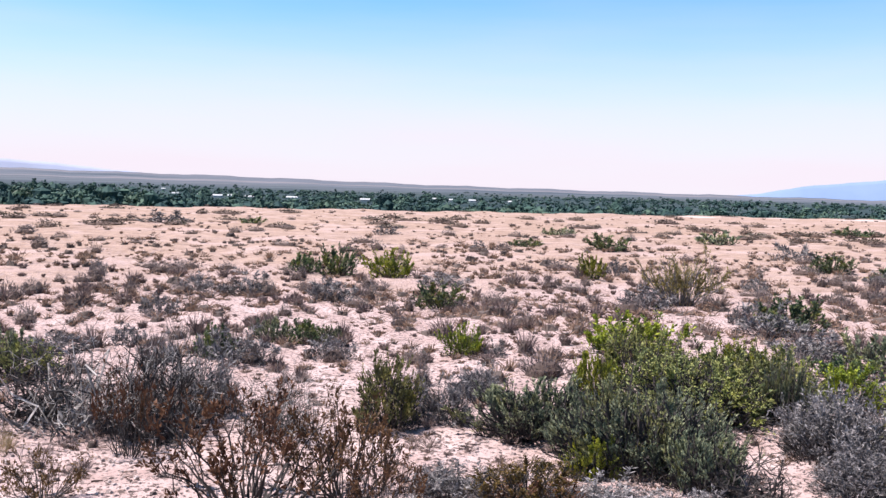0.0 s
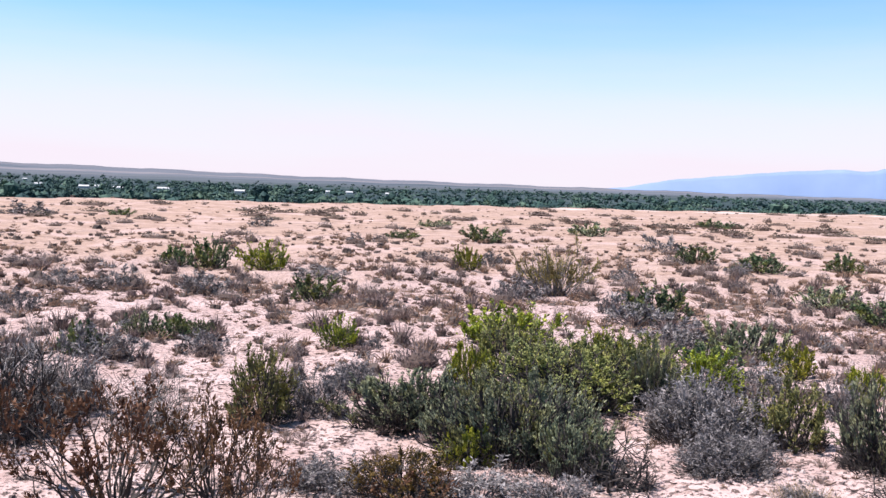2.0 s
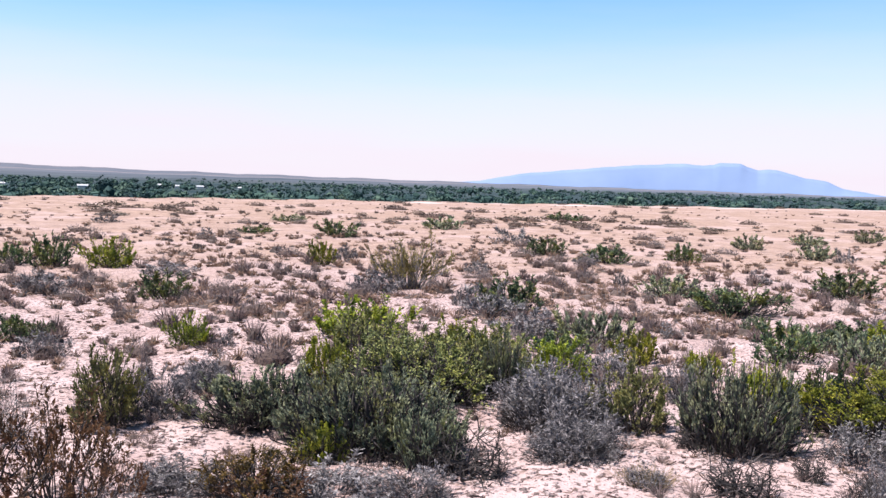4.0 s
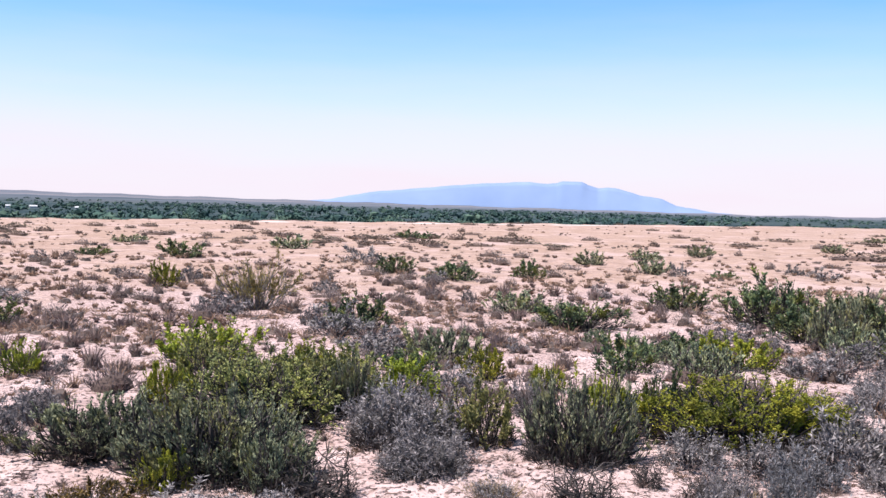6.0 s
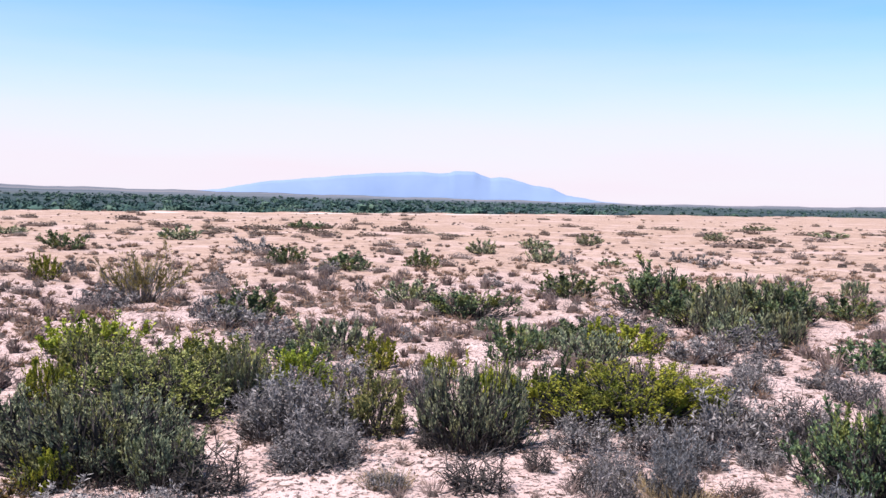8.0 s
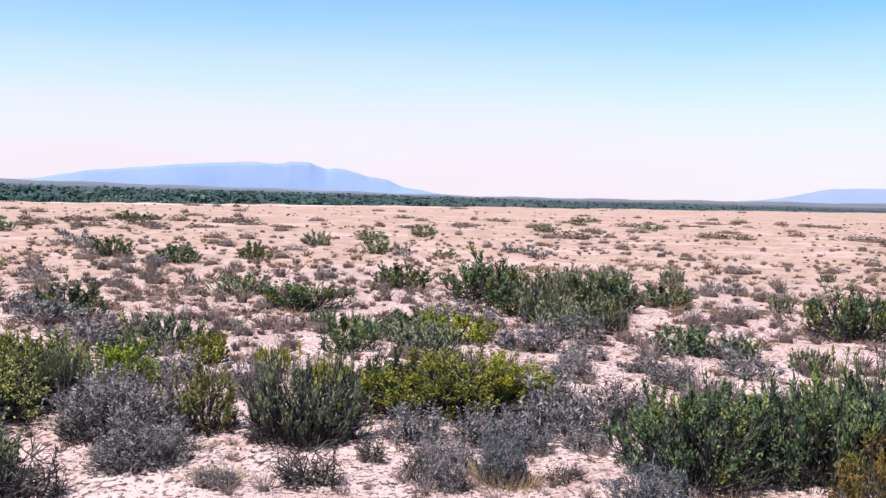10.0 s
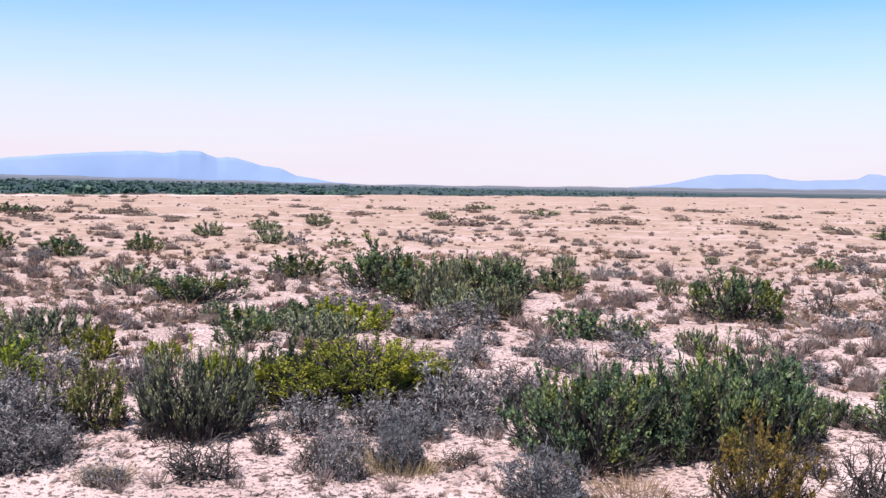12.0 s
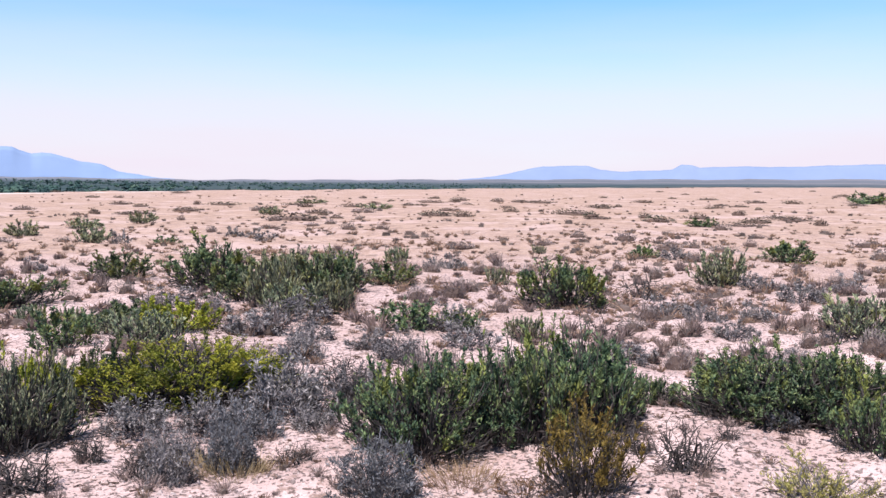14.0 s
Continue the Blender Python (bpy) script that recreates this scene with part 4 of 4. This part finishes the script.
def crown(lobes, loose, wide, tall, leaf=1.0):
    """Uneven leaf masses and loose leaf clumps of one tree, about its foot."""
    at = unit(rng.normal(size=(lobes, 3))) * np.array([wide * 0.34, wide * 0.34, tall * 0.20]) + np.array([0, 0, tall * 0.5])
    size = np.array([wide * 0.26, wide * 0.26, tall * 0.26]) * rng.uniform(0.6, 1.15, (lobes, 1))
    V = at[:, None] + BALL_V[None] * size[:, None] * rng.uniform(0.45, 1.1, (lobes, len(BALL_V), 1))
    F = (BALL_F[None] + (np.arange(lobes) * len(BALL_V))[:, None, None]).reshape(-1, 3)
    k = rng.integers(0, lobes, loose)
    B, G = blades(at[k] + unit(rng.normal(size=(loose, 3))) * size[k] * rng.uniform(0.8, 1.15, (loose, 1)), unit(rng.normal(size=(loose, 3))), np.full(loose, wide * 0.16 * leaf), np.full(loose, wide * 0.13 * leaf))
    return np.vstack([V.reshape(-1, 3), B]), F.tolist() + (G + lobes * len(BALL_V)).tolist()


WOOD_AZ, WOOD_TALL = (-30, -19, -13, -5, 10, 36, 44, 66), (1.7, 1.65, 1.35, 1.2, 1.25, 1.1, 0.75, 0.6)


def woods():
    """Rounded crowns: dense below the plain's edge, in broken lines and clumps between the fields beyond."""
    az = -30 + 97 * rng.uniform(0, 1, 5800) ** 1.1
    r = np.concatenate([1 / rng.uniform(1 / 900, 1 / 330, 1900), rng.uniform(900, 2900, 3900)])
    rng.shuffle(r)
    keep = rng.uniform(0, 1, len(az)) < np.clip((66 - az) / 12, 0, 1)
    Vs, Fs, n0 = [], [], 0
    for a, q in zip(az[keep], r[keep]):
        x, y = q * math.sin(radians(a)), q * math.cos(radians(a))
        z = float(terrain(x, y))
        open_field = q > 620 and math.sin(x * 0.009 + 1.5 * math.sin(y * 0.004)) + math.sin(y * 0.014 + 2 + math.sin(x * 0.005)) > (0.25 if a < 8 else 1.0)
        if z > FLOOR + 12 or open_field or any(abs(a - b) < w + 70 / q and 0.55 * d < q < d + 12 for b, d, w in SHEDS):
            continue
        tall = random.uniform(3.8, 8.5) * (1.0 if q < 620 else 0.85) * float(np.interp(a, WOOD_AZ, WOOD_TALL)) * (0.95 + 0.25 * math.sin(a * 2.3 + q * 0.006) + 0.2 * math.sin(a * 5.1 - q * 0.011))
        wide = min(tall * random.uniform(1.1, 2.0), 15.0)
        lobes, loose = (5, 120) if q < 650 else (3, 22)
        V, F = crown(lobes, loose, wide, tall, 0.62 if q < 650 else 1.0)
        V[:, 2] = np.maximum(V[:, 2], 0.0)
        Vs.append(V + np.array([x, y, z - 0.3 - 0.1 * tall]))
        Fs += [[i + n0 for i in f] for f in F]
        n0 += len(V)
    tagged(new("valley_woods", mesh_of("valley_woods", np.vstack(Vs), Fs, WOOD)), "dense dark green riverside woods along the valley floor", "woods", kind="stuff")


woods()


TREE_LEAVES = leaf_material("leaf_single_tree", [(0.022, 0.044, 0.034), (0.040, 0.074, 0.050), (0.068, 0.112, 0.070)], (0.034, 0.064, 0.046), 0.3, 0.5)


def cottonwood(az, distance, tall):
    """A lone tree at the foot of the bench: trunk, limbs and an uneven crown."""
    x, y = distance * math.sin(radians(az)), distance * math.cos(radians(az))
    root = tagged(new("cottonwood_tree"), "rounded mid-green tree below the plain's edge", "tree", "valley trees")
    root.matrix_world = pose(x, y, float(terrain(x, y)) - 0.2)
    trunk = np.array([[[0, 0, 0], [0.1, 0, tall * 0.2], [-0.1, 0.1, tall * 0.4], [0, 0, tall * 0.6]]])
    new("trunk", mesh_of("trunk", *tubes(trunk, np.array([[0.45, 0.36, 0.28, 0.15]]), 7), BARK_BROWN)).parent = root
    for k in range(5):
        a = k * 1.26 + random.uniform(-0.3, 0.3)
        limb = np.array([[[0, 0, tall * 0.3], [math.cos(a) * tall * 0.15, math.sin(a) * tall * 0.15, tall * 0.48], [math.cos(a) * tall * 0.3, math.sin(a) * tall * 0.3, tall * 0.66]]])
        new("limb", mesh_of("limb", *tubes(limb, np.array([[0.2, 0.14, 0.06]]), 5), BARK_BROWN)).parent = root
    V, F = crown(9, 420, tall * 1.25, tall, 0.6)
    new("crown", mesh_of("crown", V, F, TREE_LEAVES)).parent = root


for tree_az, tree_far, tree_tall in ((-24.6, 385, 11.0), (-21.9, 415, 10.0), (-19.7, 405, 10.5), (-18.4, 425, 9.5), (-15.6, 440, 10.0), (-14.1, 455, 8.5), (-11.8, 430, 7.5), (-9.6, 440, 8.0), (-2.6, 425, 7.0), (5.6, 435, 7.5), (13.0, 460, 7.5), (16.6, 470, 8.0), (-7.0, 395, 11.0), (-5.2, 420, 9.0), (-22.8, 400, 12.5), (-20.9, 430, 12.0), (-17.0, 450, 11.5), (2.2, 430, 9.5), (9.5, 440, 9.0), (20.5, 480, 9.0), (24.0, 500, 8.5)):
    cottonwood(tree_az, tree_far, tree_tall)


# ---- far mountains ----
def mountain_material(name, low, high, scale):
    m, t, b = nodes_of(name)
    tex = t.nodes.new("ShaderNodeNewGeometry")
    c = ramp(t, noise_of(t, tex.outputs["Position"], scale, 6, 0.6), [(0.3, low), (0.7, high)])
    t.links.new(c, b.inputs["Base Color"])
    b.inputs["Roughness"].default_value = 1.0
    b.inputs["Specular IOR Level"].default_value = 0.0
    return m


def mountain(name, label, az, el, radius, depth, material, rough=0.012, foot=-0.6):
    """A range whose crest stands at the given bearings and elevations."""
    a = np.arange(az[0], az[-1] + 0.01, 0.12)
    e = np.interp(a, az, el)
    crest = EYE + radius * np.tan(np.radians(e))
    low = EYE + radius * math.tan(radians(foot))
    rows = np.linspace(-1, 1, 15)
    V = []
    jag = sum(np.sin(a * k + p) / k ** 0.8 for k, p in ((3.1, 0.3), (7.3, 1.1), (13.7, 2.0), (23.0, 4.0)))
    for s in rows:
        h = (1 - abs(s)) ** 0.8
        gully = 1 + rough * 2.5 * (1 - h) * jag * (abs(s) > 0.01)
        z = low + (crest - low) * h * gully + (rough * 180 * jag if abs(s) < 0.01 else 0)
        rr = radius + s * depth + 6 * np.sin(a * 2.3 + s * 4)
        V.append(np.stack([rr * np.sin(np.radians(a)), rr * np.cos(np.radians(a)), z], -1))
    V = np.array(V)
    n, k = V.shape[:2]
    i, j = np.meshgrid(np.arange(n - 1), np.arange(k - 1), indexing="ij")
    F = np.stack([i * k + j, (i + 1) * k + j, (i + 1) * k + j + 1, i * k + j + 1], -1).reshape(-1, 4)
    return tagged(new(name, mesh_of(name, V.reshape(-1, 3), F, material, True)), label, "mountain", kind="structure")


# distance haze is put into these base colours as blue
HAZE_BLUE = mountain_material("mountain_haze_blue", (0.138, 0.200, 0.322), (0.159, 0.223, 0.346), 0.004)
HAZE_PALE = mountain_material("mountain_haze_pale", (0.130, 0.176, 0.274), (0.154, 0.200, 0.298), 0.004)
HAZE_FAINT = mountain_material("mountain_haze_faint", (0.248, 0.277, 0.366), (0.271, 0.301, 0.389), 0.004)
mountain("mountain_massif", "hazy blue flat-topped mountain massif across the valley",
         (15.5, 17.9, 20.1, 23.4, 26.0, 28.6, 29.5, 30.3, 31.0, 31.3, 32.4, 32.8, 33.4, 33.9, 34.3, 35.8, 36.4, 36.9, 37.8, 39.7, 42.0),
         (0.0, 0.25, 0.69, 1.03, 1.29, 1.46, 1.49, 1.40, 1.45, 1.58, 1.56, 1.36, 1.20, 1.28, 1.24, 0.84, 0.76, 0.68, 0.30, -0.01, -0.2), 4760, 130, HAZE_BLUE)
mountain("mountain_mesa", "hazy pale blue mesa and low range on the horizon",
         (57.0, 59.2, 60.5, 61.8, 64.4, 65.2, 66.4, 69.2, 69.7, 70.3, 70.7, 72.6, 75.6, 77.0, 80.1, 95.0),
         (0.0, 0.22, 0.53, 0.80, 0.88, 0.63, 0.54, 0.66, 0.95, 0.95, 0.79, 0.87, 0.85, 0.92, 1.01, 0.9), 4760, 130, HAZE_PALE)
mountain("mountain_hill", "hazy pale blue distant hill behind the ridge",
         (-40.0, -24.4, -21.6, -18.7, -16.0, -12.0), (1.3, 1.13, 0.98, 0.70, 0.5, 0.3), 4760, 130, HAZE_FAINT)
